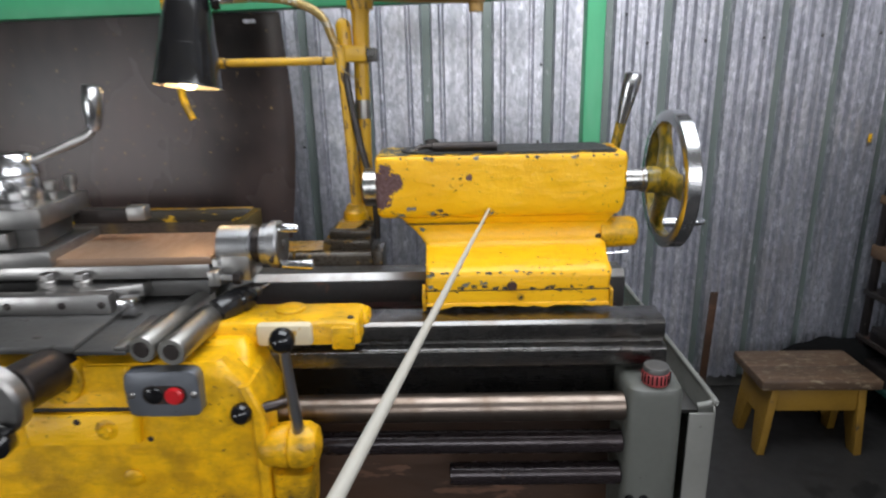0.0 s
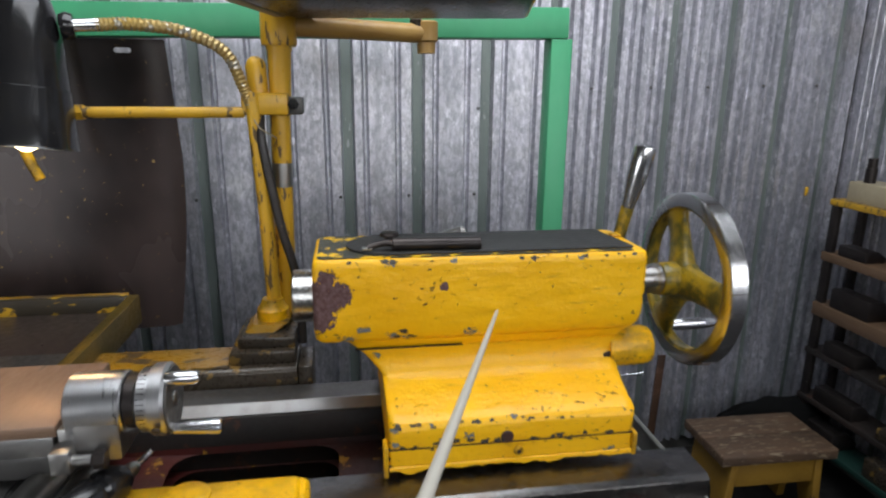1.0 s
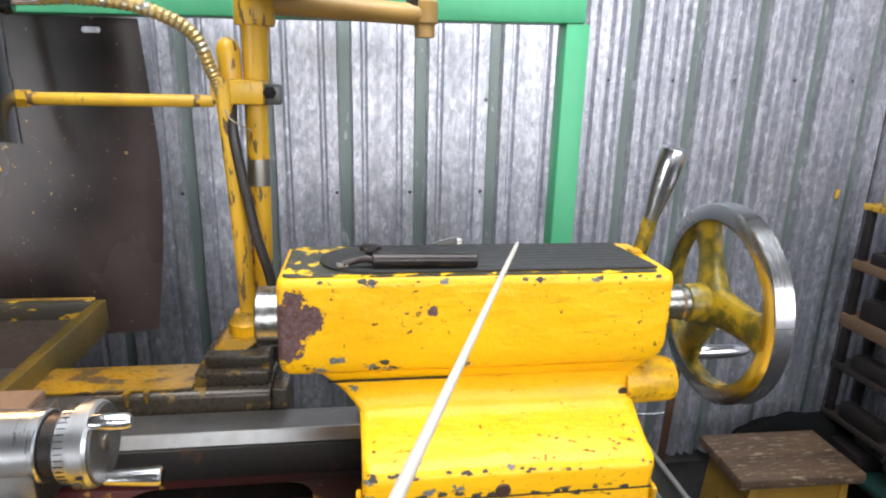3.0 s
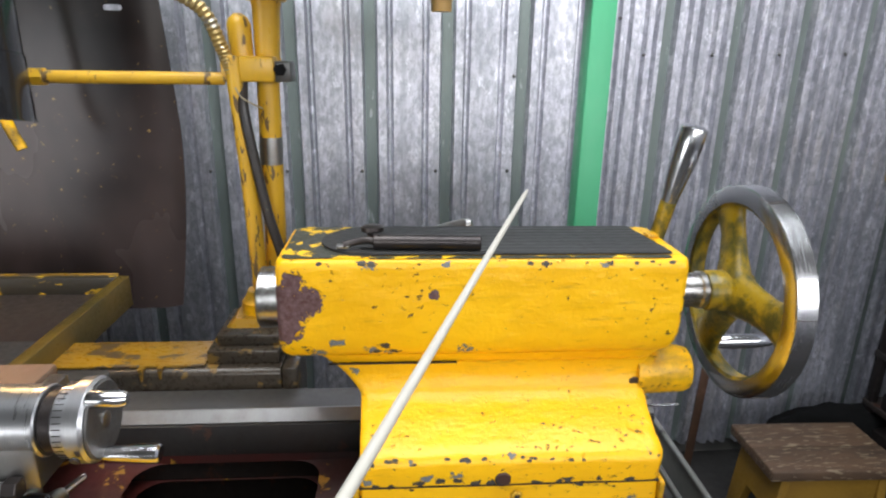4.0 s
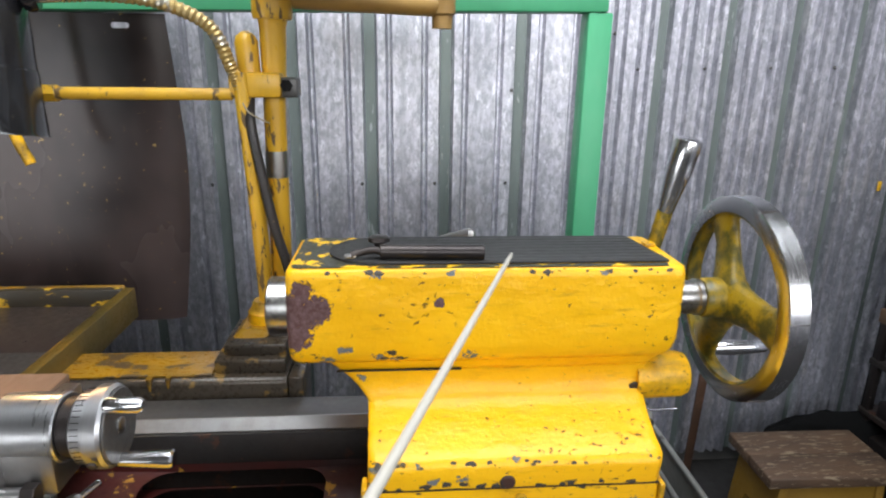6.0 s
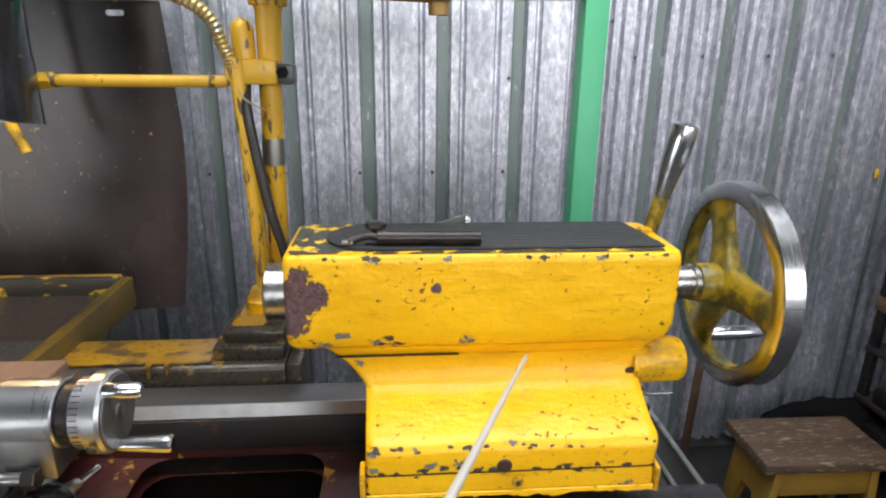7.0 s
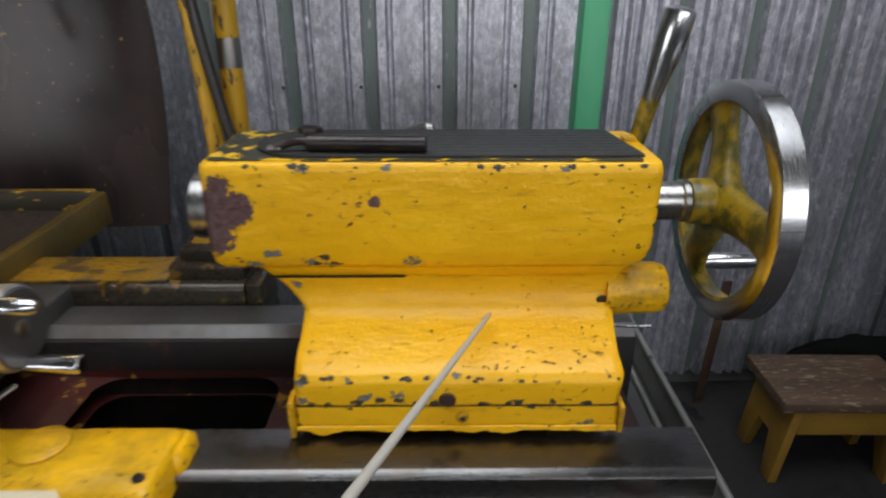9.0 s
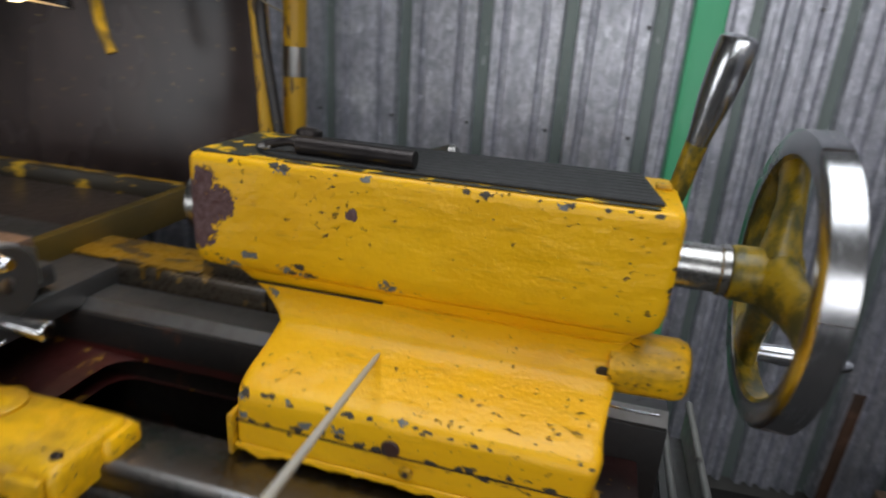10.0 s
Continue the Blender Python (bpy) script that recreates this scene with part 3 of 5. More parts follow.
def guard_sheet(z0, z1, thick, rows=24):
    """A sheet whose free side edge bows out and curls back."""
    bm, faces = bmesh.new(), []
    for y0 in (0.0, thick):
        grid = []
        for i in range(rows + 1):
            q = i / rows
            edge = -0.492 + 0.034 * math.sin(min(1.0, q / 0.62) * math.pi / 2) - 0.010 * max(0.0, (q - 0.62) / 0.38)
            line = []
            for k, back in ((-1.15, 0.0), (-0.5, 0.0), (-0.2, -0.003), (-0.08, -0.004), (-0.03, -0.001), (-0.012, 0.004), (0.0, 0.013 - 0.006 * q)):
                line.append(bm.verts.new((edge + k, 1.705 + y0 + back + 0.010 * math.sin(q * 3.1) * (1 + k), z0 + (z1 - z0) * q)))
            grid.append(line)
        faces.append(grid)
    a, b = faces
    n = len(a[0])
    for g in faces:
        for i in range(rows):
            for k in range(n - 1):
                bm.faces.new((g[i][k], g[i][k + 1], g[i + 1][k + 1], g[i + 1][k]))
    for i in range(rows):
        bm.faces.new((a[i][-1], b[i][-1], b[i + 1][-1], a[i + 1][-1]))
        bm.faces.new((a[i][0], a[i + 1][0], b[i + 1][0], b[i][0]))
    for k in range(n - 1):
        bm.faces.new((a[-1][k], a[-1][k + 1], b[-1][k + 1], b[-1][k]))
        bm.faces.new((a[0][k], b[0][k], b[0][k + 1], a[0][k + 1]))
    return bm


part("sheet", guard_sheet(0.80, 1.412, 0.0025), M_PANEL, splash)
part("top_edge", box(-1.6, -0.475, 1.7035, 1.7095, 1.4125, 1.4155, 0.001), M_ZINC, splash, "bright bare top edge of the sheet")
part("slot", prism(rounded(-0.016, 0.016, -0.005, 0.005, 0.0045, 2, 2, 3), pose(-0.545, 1.7005, 1.39, 90), 0.0015), M_ZINC, splash, "bright slot in the dark sheet")
part("bracket", box(-1.76, -1.72, 1.708, 1.735, 0.0, 0.83, 0.002), M_PANEL, splash)
part("bracket", box(-0.96, -0.92, 1.708, 1.735, 0.0, 0.83, 0.002), M_PANEL, splash)

# ---- lathe bed ----
bed = thing("lathe_bed", (-0.4, 1.12, 0), "cast-iron lathe bed with ground ways and grey end bracket", "lathe bed")
part("front_way", extrude_x([(1.012, 0.70), (1.012, 0.862), (0.956, 0.862), (0.948, 0.857), (0.948, 0.834), (0.955, 0.828), (0.955, 0.822), (0.936, 0.8205), (0.933, 0.817), (0.933, 0.79), (0.938, 0.785), (0.965, 0.785), (0.965, 0.70)], -1.7, 0.325, 0.0008), M_WAY, bed)
part("rear_way", extrude_x([(1.202, 0.7), (1.202, 0.848), (1.214, 0.860), (1.266, 0.860), (1.266, 0.7)], -1.7, 0.325, 0.001), M_CAST, bed)
# Lighter steel on the ground bevel stands in for its highlight.
part("way_bevel", extrude_x([(1.2008, 0.8482), (1.2132, 0.8612), (1.2150, 0.8612), (1.2026, 0.8478)], -1.7, 0.325), M_STEEL, bed, "ground bevel of the rear way, its highlight put into lighter steel")
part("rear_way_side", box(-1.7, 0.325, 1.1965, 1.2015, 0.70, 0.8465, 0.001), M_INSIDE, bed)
part("bed_side", box(-1.7, 0.3, 0.97, 1.008, 0.30, 0.70, 0.003), M_RUST, bed, "rusty brown bed side behind the feed rods")
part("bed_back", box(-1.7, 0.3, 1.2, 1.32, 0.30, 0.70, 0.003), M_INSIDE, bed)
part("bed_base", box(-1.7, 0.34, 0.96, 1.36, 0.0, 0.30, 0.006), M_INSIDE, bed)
# red-painted web with rounded openings
bm = bmesh.new()
outer = rounded(-0.60, 0.30, 1.011, 1.194, 0.004, 18, 6, 5)
inner = rounded(-0.375, -0.135, 1.032, 1.191, 0.035, 18, 6, 5)
for z in (0.803, 0.765):
    a = [bm.verts.new((x, y, z)) for x, y in outer]
    b = [bm.verts.new((x, y, z - (0.010 if z > 0.78 else 0))) for x, y in inner]
    for i in range(len(a)):
        j = (i + 1) % len(a)
        bm.faces.new((a[i], a[j], b[j], b[i]))
part("web", bm, M_RED, bed, "red painted web between the ways")
part("lead_screw", cyl((-0.9, 0.9, 0.733), (0.25, 0.9, 0.733), 0.023), M_ROD, bed)
part("feed_rod", cyl((-0.9, 0.9, 0.668), (0.25, 0.9, 0.668), 0.019), M_DARKROD, bed)
part("switch_rod", cyl((-0.035, 0.9, 0.606), (0.25, 0.9, 0.606), 0.019), M_DARKROD, bed)
bm = loft([(0.40, 0.250, 0.342, 0.872, 1.0, 0.022), (0.762, 0.250, 0.340, 0.872, 1.0, 0.022), (0.772, 0.253, 0.337, 0.876, 1.0, 0.02), (0.776, 0.259, 0.331, 0.884, 1.0, 0.016)])
part("end_bracket", bm, M_GREYP, bed, "grey painted bearing bracket")
part("bracket_bolt", cyl((0.262, 0.874, 0.574), (0.262, 0.866, 0.574), 0.008), M_KNOB, bed)
part("bracket_bolt", cyl((0.285, 0.874, 0.574), (0.285, 0.866, 0.574), 0.008), M_KNOB, bed)
cap = part("oil_cap", turned([(0, 0.0205), (0.4, 0.0205), (0.9, 0.019), (1, 0.016)], (0.298, 0.9, 0.797), (0.298, 0.9, 0.806), 28), M_CAST, bed)
part("cap_ring", turned([(0, 0.0205), (0.15, 0.022), (0.85, 0.022), (1, 0.0205)], (0.298, 0.9, 0.776), (0.298, 0.9, 0.797), 28), M_REDCAP, bed, "faded red ring with knurled edge")
for k in range(10):
    a = radians(190 + 17 * k)
    c = Vector((0.298 + 0.022 * math.cos(a), 0.9 + 0.022 * math.sin(a), 0.788))
    part("knurl", box(-0.0012, 0.0012, -0.0012, 0.0008, -0.008, 0.008, 0.0004, 1, m=Matrix.Translation(c) @ pose(0, 0, 0, 0, 0, math.degrees(a) + 90)), M_KNOB, bed)

pan = thing("chip_pan", (0.36, 1.1, 0.1), "grey sheet-steel chip pan with rolled rim under the bed end", "chip pan", move=(0.012, 0, -0.002))
part("end_panel", prism([(0.877, 0.10), (0.877, 0.735), (0.885, 0.752), (1.42, 0.752), (1.42, 0.10)], Matrix(((0, 0, 1, 0.374), (1, 0, 0, 0), (0, 1, 0, 0), (0, 0, 0, 1))), 0.004, 0.001), M_SHEETP, pan)
part("front_panel", box(0.335, 0.374, 0.873, 0.878, 0.10, 0.735, 0.002, m=pose(0, 0, 0)), M_SHEETP, pan)
part("rim", tube([(0.352, 0.885, 0.742), (0.372, 0.882, 0.75), (0.376, 0.90, 0.754), (0.376, 1.15, 0.754), (0.376, 1.42, 0.754)], 0.005, 10, 6), M_SHEETP, pan)
part("trough", box(0.335, 0.373, 0.93, 1.40, 0.700, 0.708, 0.002), M_CAST, pan)
part("inner_rim", tube([(0.338, 0.95, 0.75), (0.338, 1.2, 0.75), (0.338, 1.40, 0.75)], 0.005, 10, 6), M_SHEETP, pan)

# ---- tailstock ----
tail = thing("tailstock", TS, "yellow painted cast-iron lathe tailstock, chipped and oily", "tailstock")
sec = [(0.872, -0.071, 0.245, 1.001, 1.29, 0.006), (0.897, -0.071, 0.244, 1.001, 1.29, 0.006)]
part("base_plate", loft(sec, 0.0008), M_TAIL, tail)
sec = [(0.8985, -0.070, 0.243, 1.003, 1.288, 0.006), (0.9, -0.071, 0.244, 1.001, 1.289, 0.008), (0.922, -0.070, 0.247, 1.000, 1.289, 0.010), (0.929, -0.070, 0.248, 1.002, 1.288, 0.012), (0.934, -0.070, 0.247, 1.008, 1.284, 0.012),
       (0.938, -0.0705, 0.246, 1.018, 1.276, 0.012), (0.946, -0.071, 0.249, 1.048, 1.248, 0.012), (0.952, -0.072, 0.252, 1.068, 1.228, 0.012), (0.957, -0.073, 0.254, 1.081, 1.215, 0.012), (0.964, -0.079, 0.255, 1.087, 1.208, 0.012), (0.975, -0.088, 0.255, 1.090, 1.204, 0.012),
       (0.985, -0.097, 0.256, 1.091, 1.202, 0.012), (0.993, -0.105, 0.258, 1.090, 1.202, 0.010), (0.9945, -0.107, 0.259, 1.092, 1.202, 0.010), (0.996, -0.108, 0.260, 1.0895, 1.203, 0.010), (1.002, -0.113, 0.264, 1.087, 1.203, 0.010), (1.008, -0.118, 0.269, 1.083, 1.203, 0.010)]
part("neck", loft(sec, 0.001), M_TAIL, tail)
sec = [(1.0075, -0.146, 0.266, 1.088, 1.198, 0.010), (1.009, -0.152, 0.271, 1.082, 1.201, 0.010), (1.013, -0.156, 0.275, 1.079, 1.203, 0.010), (1.020, -0.1575, 0.279, 1.0765, 1.204, 0.010), (1.032, -0.158, 0.282, 1.0755, 1.205, 0.009), (1.06, -0.158, 0.283, 1.0755, 1.205, 0.008),
       (1.09, -0.1575, 0.283, 1.076, 1.205, 0.008), (1.108, -0.157, 0.283, 1.076, 1.205, 0.008), (1.114, -0.1565, 0.282, 1.0768, 1.2045, 0.008), (1.1175, -0.155, 0.281, 1.079, 1.203, 0.008), (1.119, -0.152, 0.278, 1.082, 1.200, 0.008)]
part("barrel_housing", loft(sec, 0.001), M_TAIL, tail, "yellow housing with a bare red-brown primer patch")
part("top_paint", prism(rounded(-0.151, -0.06, 1.083, 1.199, 0.008, 4, 4, 3), pose(0, 0, 1.1193), 0.0008), M_PADPAINT, tail, "dark grey top with yellow paint remnants")
part("top_edge", prism([(-0.06, 1.0808), (0.262, 1.0798), (0.262, 1.0872), (-0.06, 1.0876)], pose(0, 0, 1.1193), 0.0009), M_PADPAINT, tail, "worn dark edge beside the pad")
part("top_edge", prism([(-0.06, 1.1915), (-0.06, 1.199), (0.2, 1.199), (0.2, 1.1915)], pose(0, 0, 1.1193), 0.0009), M_PADPAINT, tail)
# rubber pad with a rounded end, let into the top
poly = [(0.252, 1.19), (-0.06, 1.19)] + [(-0.06 + 0.05 * math.cos(radians(a)) * 1.1, 1.1395 + 0.0505 * math.sin(radians(a))) for a in range(100, 261, 10)] + [(-0.06, 1.089), (0.266, 1.089)]
part("top_pad", prism(poly, pose(0, 0, 1.1203), 0.003, 0.0008), M_RUBBER, tail, "black rubber pad with fine lengthwise ribs")
for k in range(9):
    y = 1.093 + 0.0115 * k
    part("pad_rib", box(-0.07, 0.262 - 0.0015 * k, y, y + 0.004, 1.123, 1.1238, 0.0003, 1), M_RUBBER, tail)
part("quill_collar", cyl((-0.186, 1.138, 1.055), (-0.150, 1.138, 1.055), 0.035, e=0.002), M_BARSTEEL, tail, "bright turned steel quill end")
part("quill_bore", cyl((-0.1865, 1.138, 1.055), (-0.185, 1.138, 1.055), 0.017), M_INSIDE, tail)
part("spindle", cyl((0.278, 1.135, 1.060), (0.335, 1.135, 1.060), 0.0205), M_BARSTEEL, tail)
part("spindle_washer", cyl((0.322, 1.135, 1.060), (0.331, 1.135, 1.060), 0.0225), M_BARSTEEL, tail)
part("boss", turned([(0, 0.029), (0.85, 0.028), (0.96, 0.0255), (1, 0.021)], (0.245, 1.112, 0.968), (0.313, 1.112, 0.969), 28), M_YELD, tail, "grimy yellow boss")
part("screw_hole", cyl((0.241, 1.0895, 0.966), (0.241, 1.0865, 0.9655), 0.0068, segs=18), M_INSIDE, tail)
part("screw_hole", cyl((0.077, 1.004, 0.906), (0.077, 0.9985, 0.906), 0.0085, segs=20), M_INSIDE, tail)
scr = part("set_screw", cyl((0.092, 1.004, 0.886), (0.092, 0.9965, 0.886), 0.0062, segs=16), M_YELD, tail)
part("screw_slot", cyl((0.092, 0.9968, 0.886), (0.092, 0.9958, 0.886), 0.0028, segs=10), M_INSIDE, scr)
part("crack", box(-0.107, 0.035, 1.0865, 1.0905, 0.9937, 0.9953, 0.0005, 1), M_INSIDE, tail, "dark crack in the filler")
part("seam", box(-0.0705, 0.2435, 1.0015, 1.28, 0.8968, 0.8988, 0), M_INSIDE, tail)
bm = bmesh.new()
cols = []
for k in range(121):
    x = -0.070 + 0.313 * k / 120
    low = 0.8705 - max(0.0, noise.noise(Vector((x * 34, 3.1, 0)))) * 0.011 - max(0.0, noise.noise(Vector((x * 120, 9.1, 0)))) * 0.003
    cols.append([bm.verts.new((x, y, z)) for y, z in ((0.9995, 0.876), (0.9982, 0.875), (0.9978, low + 0.001), (0.9992, low))])
for a, b in zip(cols, cols[1:]):
    for k in range(4):
        bm.faces.new((a[k], b[k], b[(k + 1) % 4], a[(k + 1) % 4]))
part("paint_edge", bm, M_YEL, tail, "ragged lower edge of thick paint")
part("edge_gib", box(-0.077, -0.071, 0.996, 1.02, 0.863, 0.905, 0.002), M_YELD, tail)
part("edge_gib", box(0.244, 0.250, 0.998, 1.02, 0.866, 0.898, 0.002), M_YELD, tail)
part("clamp_nut", box(0.262, 0.276, 1.15, 1.165, 1.118, 1.124, 0.002), M_YELD, tail)
# quill lock lever: painted foot, polished grip
part("lever_stem", cyl((0.281, 1.172, 1.108), (0.2905, 1.1665, 1.164), 0.0088, 0.0095), M_WHEEL, tail)
part("lever_grip", turned([(0, 0.0092), (0.1, 0.0100), (0.45, 0.0142), (0.75, 0.0158), (0.93, 0.0160), (0.975, 0.0148), (1, 0.0105)], (0.2895, 1.167, 1.158), (0.305, 1.158, 1.250), 32), M_CHROME, tail, "polished steel lever grip")
# rear clamping lever seen over the top
part("clamp_lever", turned([(0, 0.006), (0.5, 0.0085), (0.9, 0.0095), (1, 0.005)], (0.012, 1.245, 1.100), (0.064, 1.228, 1.116), 18), M_STEEL, tail)

# ---- tailstock handwheel ----
WC = Vector((0.3735, 1.131, 1.060))
whl = part("handwheel", turned([(0, 0.0225), (0.06, 0.024), (0.9, 0.0255), (1, 0.023)], (0.331, 1.133, 1.060), (0.384, 1.132, 1.060), 32), M_WHEEL, tail, "three-spoked handwheel with polished rim")


def ring(c, prof, segs=72):
    """A ring about the x axis from (x, radius) corners."""
    bm, rings = bmesh.new(), []
    for i in range(segs):
        a = 2 * math.pi * i / segs
        rings.append([bm.verts.new((c.x + x, c.y + r * math.cos(a), c.z + r * math.sin(a))) for x, r in prof])
    n = len(prof)
    for i in range(segs):
        a, b = rings[i], rings[(i + 1) % segs]
        for k in range(n):
            bm.faces.new((a[k], a[(k + 1) % n], b[(k + 1) % n], b[k]))
    return bm


part("rim", ring(WC, [(-0.012, 0.1045), (-0.0125, 0.121), (-0.0105, 0.1245), (0.0105, 0.1255), (0.0125, 0.123), (0.013, 0.1095), (0.010, 0.106), (0.0, 0.108)]), M_RIM, whl, "polished steel rim")
part("rim_lining", ring(WC, [(-0.0110, 0.105), (-0.0095, 0.101), (0.0085, 0.102), (0.0095, 0.1065), (0.0, 0.1085)]), M_WHEEL, whl, "yellow paint inside the rim")
for a in (63, 183, 303):
    ca, sa = math.cos(radians(a)), math.sin(radians(a))
    bm, rings = bmesh.new(), []
    for s, w, d, off in ((0.014, 0.028, 0.018, -0.006), (0.04, 0.023, 0.013, -0.003), (0.07, 0.0215, 0.010, 0.0), (0.092, 0.026, 0.010, 0.0), (0.1055, 0.042, 0.0095, 0.0)):
        rings.append([bm.verts.new(WC + Vector((off + d * math.sin(q), ca * s - sa * w * math.cos(q), sa * s + ca * w * math.cos(q)))) for q in (2 * math.pi * k / 18 for k in range(18))])
    for p, q in zip(rings, rings[1:]):
        for k in range(18):
            bm.faces.new((p[k], p[(k + 1) % 18], q[(k + 1) % 18], q[k]))
    part("spoke", bm, M_WHEEL, whl)
for a in (8, 70, -52, 130):
    c = WC + Vector((0, 0.1252 * -math.cos(radians(a)), 0.1252 * math.sin(radians(a))))
    part("rim_joint", box(-0.0105, 0.0105, -0.0006, 0.0006, -0.0004, 0.0004, 0, m=Matrix.Translation(c) @ pose(0, 0, 0, -a)), M_OLDSTEEL, whl)
part("crank_handle", turned([(0, 0.0055), (0.08, 0.0085), (0.35, 0.0105), (0.7, 0.0098), (0.93, 0.0075), (1, 0.0045)], (0.378, 1.19, 0.963), (0.470, 1.19, 0.9635), 24), M_CHROME, whl, "polished crank handle")

# ---- boring tool on the tailstock ----
tool = thing("boring_bar", (0.0, 1.125, 1.124), "dark steel boring bar lying on the rubber pad", "tool")
part("shank", cyl((-0.056, 1.101, 1.1320), (0.058, 1.096, 1.1320), 0.0082, e=0.001), M_OLDSTEEL, tool)
part("neck", tube([(-0.054, 1.101, 1.132), (-0.064, 1.102, 1.1335), (-0.076, 1.1025, 1.131), (-0.088, 1.101, 1.128)], 0.0042, 10, 5), M_OLDSTEEL, tool)
part("cutting_tip", box(-0.095, -0.082, 1.0975, 1.1045, 1.1245, 1.129, 0.001), M_STEEL, tool)
pin = thing("small_knob_bolt", (-0.07, 1.128, 1.124), "small dark round-headed bolt beside the boring bar", "bolt", move=(0.013, 0, -0.008))
part("stem", cyl((-0.071, 1.127, 1.1315), (-0.071, 1.128, 1.144), 0.0055), M_OLDSTEEL, pin)
part("head", turned([(0, 0.007), (0.2, 0.0125), (0.7, 0.0125), (1, 0.0085)], (-0.071, 1.128, 1.142), (-0.071, 1.129, 1.151), 24), M_OLDSTEEL, pin)

# ---- rear traverse bracket, coolant pipe and lamp post ----
rear = thing("rear_bracket", (-0.4, 1.36, 0.83), "oily black and yellow cast bracket behind the bed", "bracket", move=(-0.004, 0.004, -0.017))
part("bar", extrude_x([(1.27, 0.80), (1.268, 0.898), (1.274, 0.9045), (1.36, 0.9045), (1.36, 0.80)], -0.62, -0.196, 0.003), M_BLACKO, rear, "black oily bar")
part("bar_top", box(-0.56, -0.305, 1.277, 1.355, 0.9045, 0.909, 0.002), M_SMEAR, rear, "smeared yellow top")
part("drip", loft([(0.889, -0.392, -0.389, 1.2655, 1.272, 0.001), (0.909, -0.395, -0.386, 1.2655, 1.29, 0.0025)]), M_SMEAR, rear)
part("drip", loft([(0.893, -0.366, -0.363, 1.2655, 1.272, 0.001), (0.909, -0.368, -0.361, 1.2655, 1.29, 0.0025)]), M_SMEAR, rear)
part("end_plate", box(-0.195, -0.173, 1.27, 1.35, 0.80, 0.905, 0.003), M_BLACKO, rear)
part("step", box(-0.303, -0.20, 1.285, 1.40, 0.9045, 0.926, 0.003), M_BLACKO, rear)
part("step", box(-0.292, -0.20, 1.30, 1.40, 0.926, 0.944, 0.003), M_BLACKO, rear)
part("foot", box(-0.30, -0.20, 1.36, 1.42, 0.70, 0.9045, 0.004), M_BLACKO, rear)
part("pedestal", loft([(0.9046, -0.312, -0.262, 1.30, 1.40, 0.008), (0.93, -0.298, -0.25, 1.315, 1.40, 0.008), (0.956, -0.272, -0.212, 1.33, 1.40, 0.010)]), M_SMEAR, rear)
nut = part("union_nut", turned([(0, 0.027), (0.5, 0.027), (0.6, 0.023), (1, 0.018)], (-0.241, 1.365, 0.955), (-0.240, 1.365, 0.99), 10), M_YELD, rear)

lamp = thing("work_lamp", (-0.26, 1.37, 1.0), "black enamel machine lamp on a yellow post, lit", "lamp", move=(-0.004, 0.008, -0.011))
part("post", tube([(-0.238, 1.365, 0.98), (-0.243, 1.365, 1.15), (-0.251, 1.362, 1.31), (-0.252, 1.361, 1.32)], 0.0118, 16, 4), M_YELP, lamp)
part("flexible_arm", tube([(-0.252, 1.361, 1.30), (-0.263, 1.357, 1.335), (-0.285, 1.35, 1.385), (-0.34, 1.335, 1.412), (-0.40, 1.317, 1.419), (-0.445, 1.30, 1.416)], 0.0098, 14, 16, ribs=1, rib_depth=0.0018), M_BRASS, lamp, "ribbed metal flexible hose with old yellow paint")
part("hose_end", cyl((-0.440, 1.302, 1.4165), (-0.478, 1.29, 1.413), 0.0088), M_CHROME, lamp)
part("hinge_plate", turned([(0, 0.016), (0.5, 0.019), (1, 0.016)], (-0.47, 1.292, 1.413), (-0.486, 1.288, 1.412), 20), M_BLACK, lamp)
LA, LB = Vector((-0.528, 1.300, 1.475)), Vector((-0.545, 1.268, 1.250))
part("shade", turned([(0, 0.006), (0.01, 0.016), (0.06, 0.026), (0.2, 0.038), (0.4, 0.0475), (0.6, 0.053), (0.655, 0.0545), (0.66, 0.050)], LA, LB, 40), M_BLACK, lamp, "glossy black enamel shade")
skirt = turned([(0.645, 0.0545), (0.65, 0.056), (0.8, 0.060), (0.985, 0.066), (1.0, 0.068), (0.999, 0.0665), (0.82, 0.0595), (0.70, 0.0535), (0.66, 0.02)], LA, LB, 44)
part("reflector", turned([(0.67, 0.018), (0.70, 0.0525), (0.82, 0.0585), (0.996, 0.0655), (0.99, 0.0640), (0.82, 0.057), (0.71, 0.051), (0.69, 0.016)], LA, LB, 44), M_ENAMEL, lamp, "pale enamelled inside of the shade")
part("skirt", skirt, M_DUSTY, lamp, "dusty black shade skirt")
part("bulb", turned([(0, 0.012), (0.3, 0.02), (0.7, 0.022), (0.92, 0.014), (1, 0.004)], (-0.541, 1.279, 1.318), (-0.545, 1.268, 1.245), 24), M_BULB, lamp, "glowing warm bulb")
part("screw_head", cyl((-0.575, 1.222, 1.262), (-0.576, 1.219, 1.262), 0.008), M_CHROME, lamp)

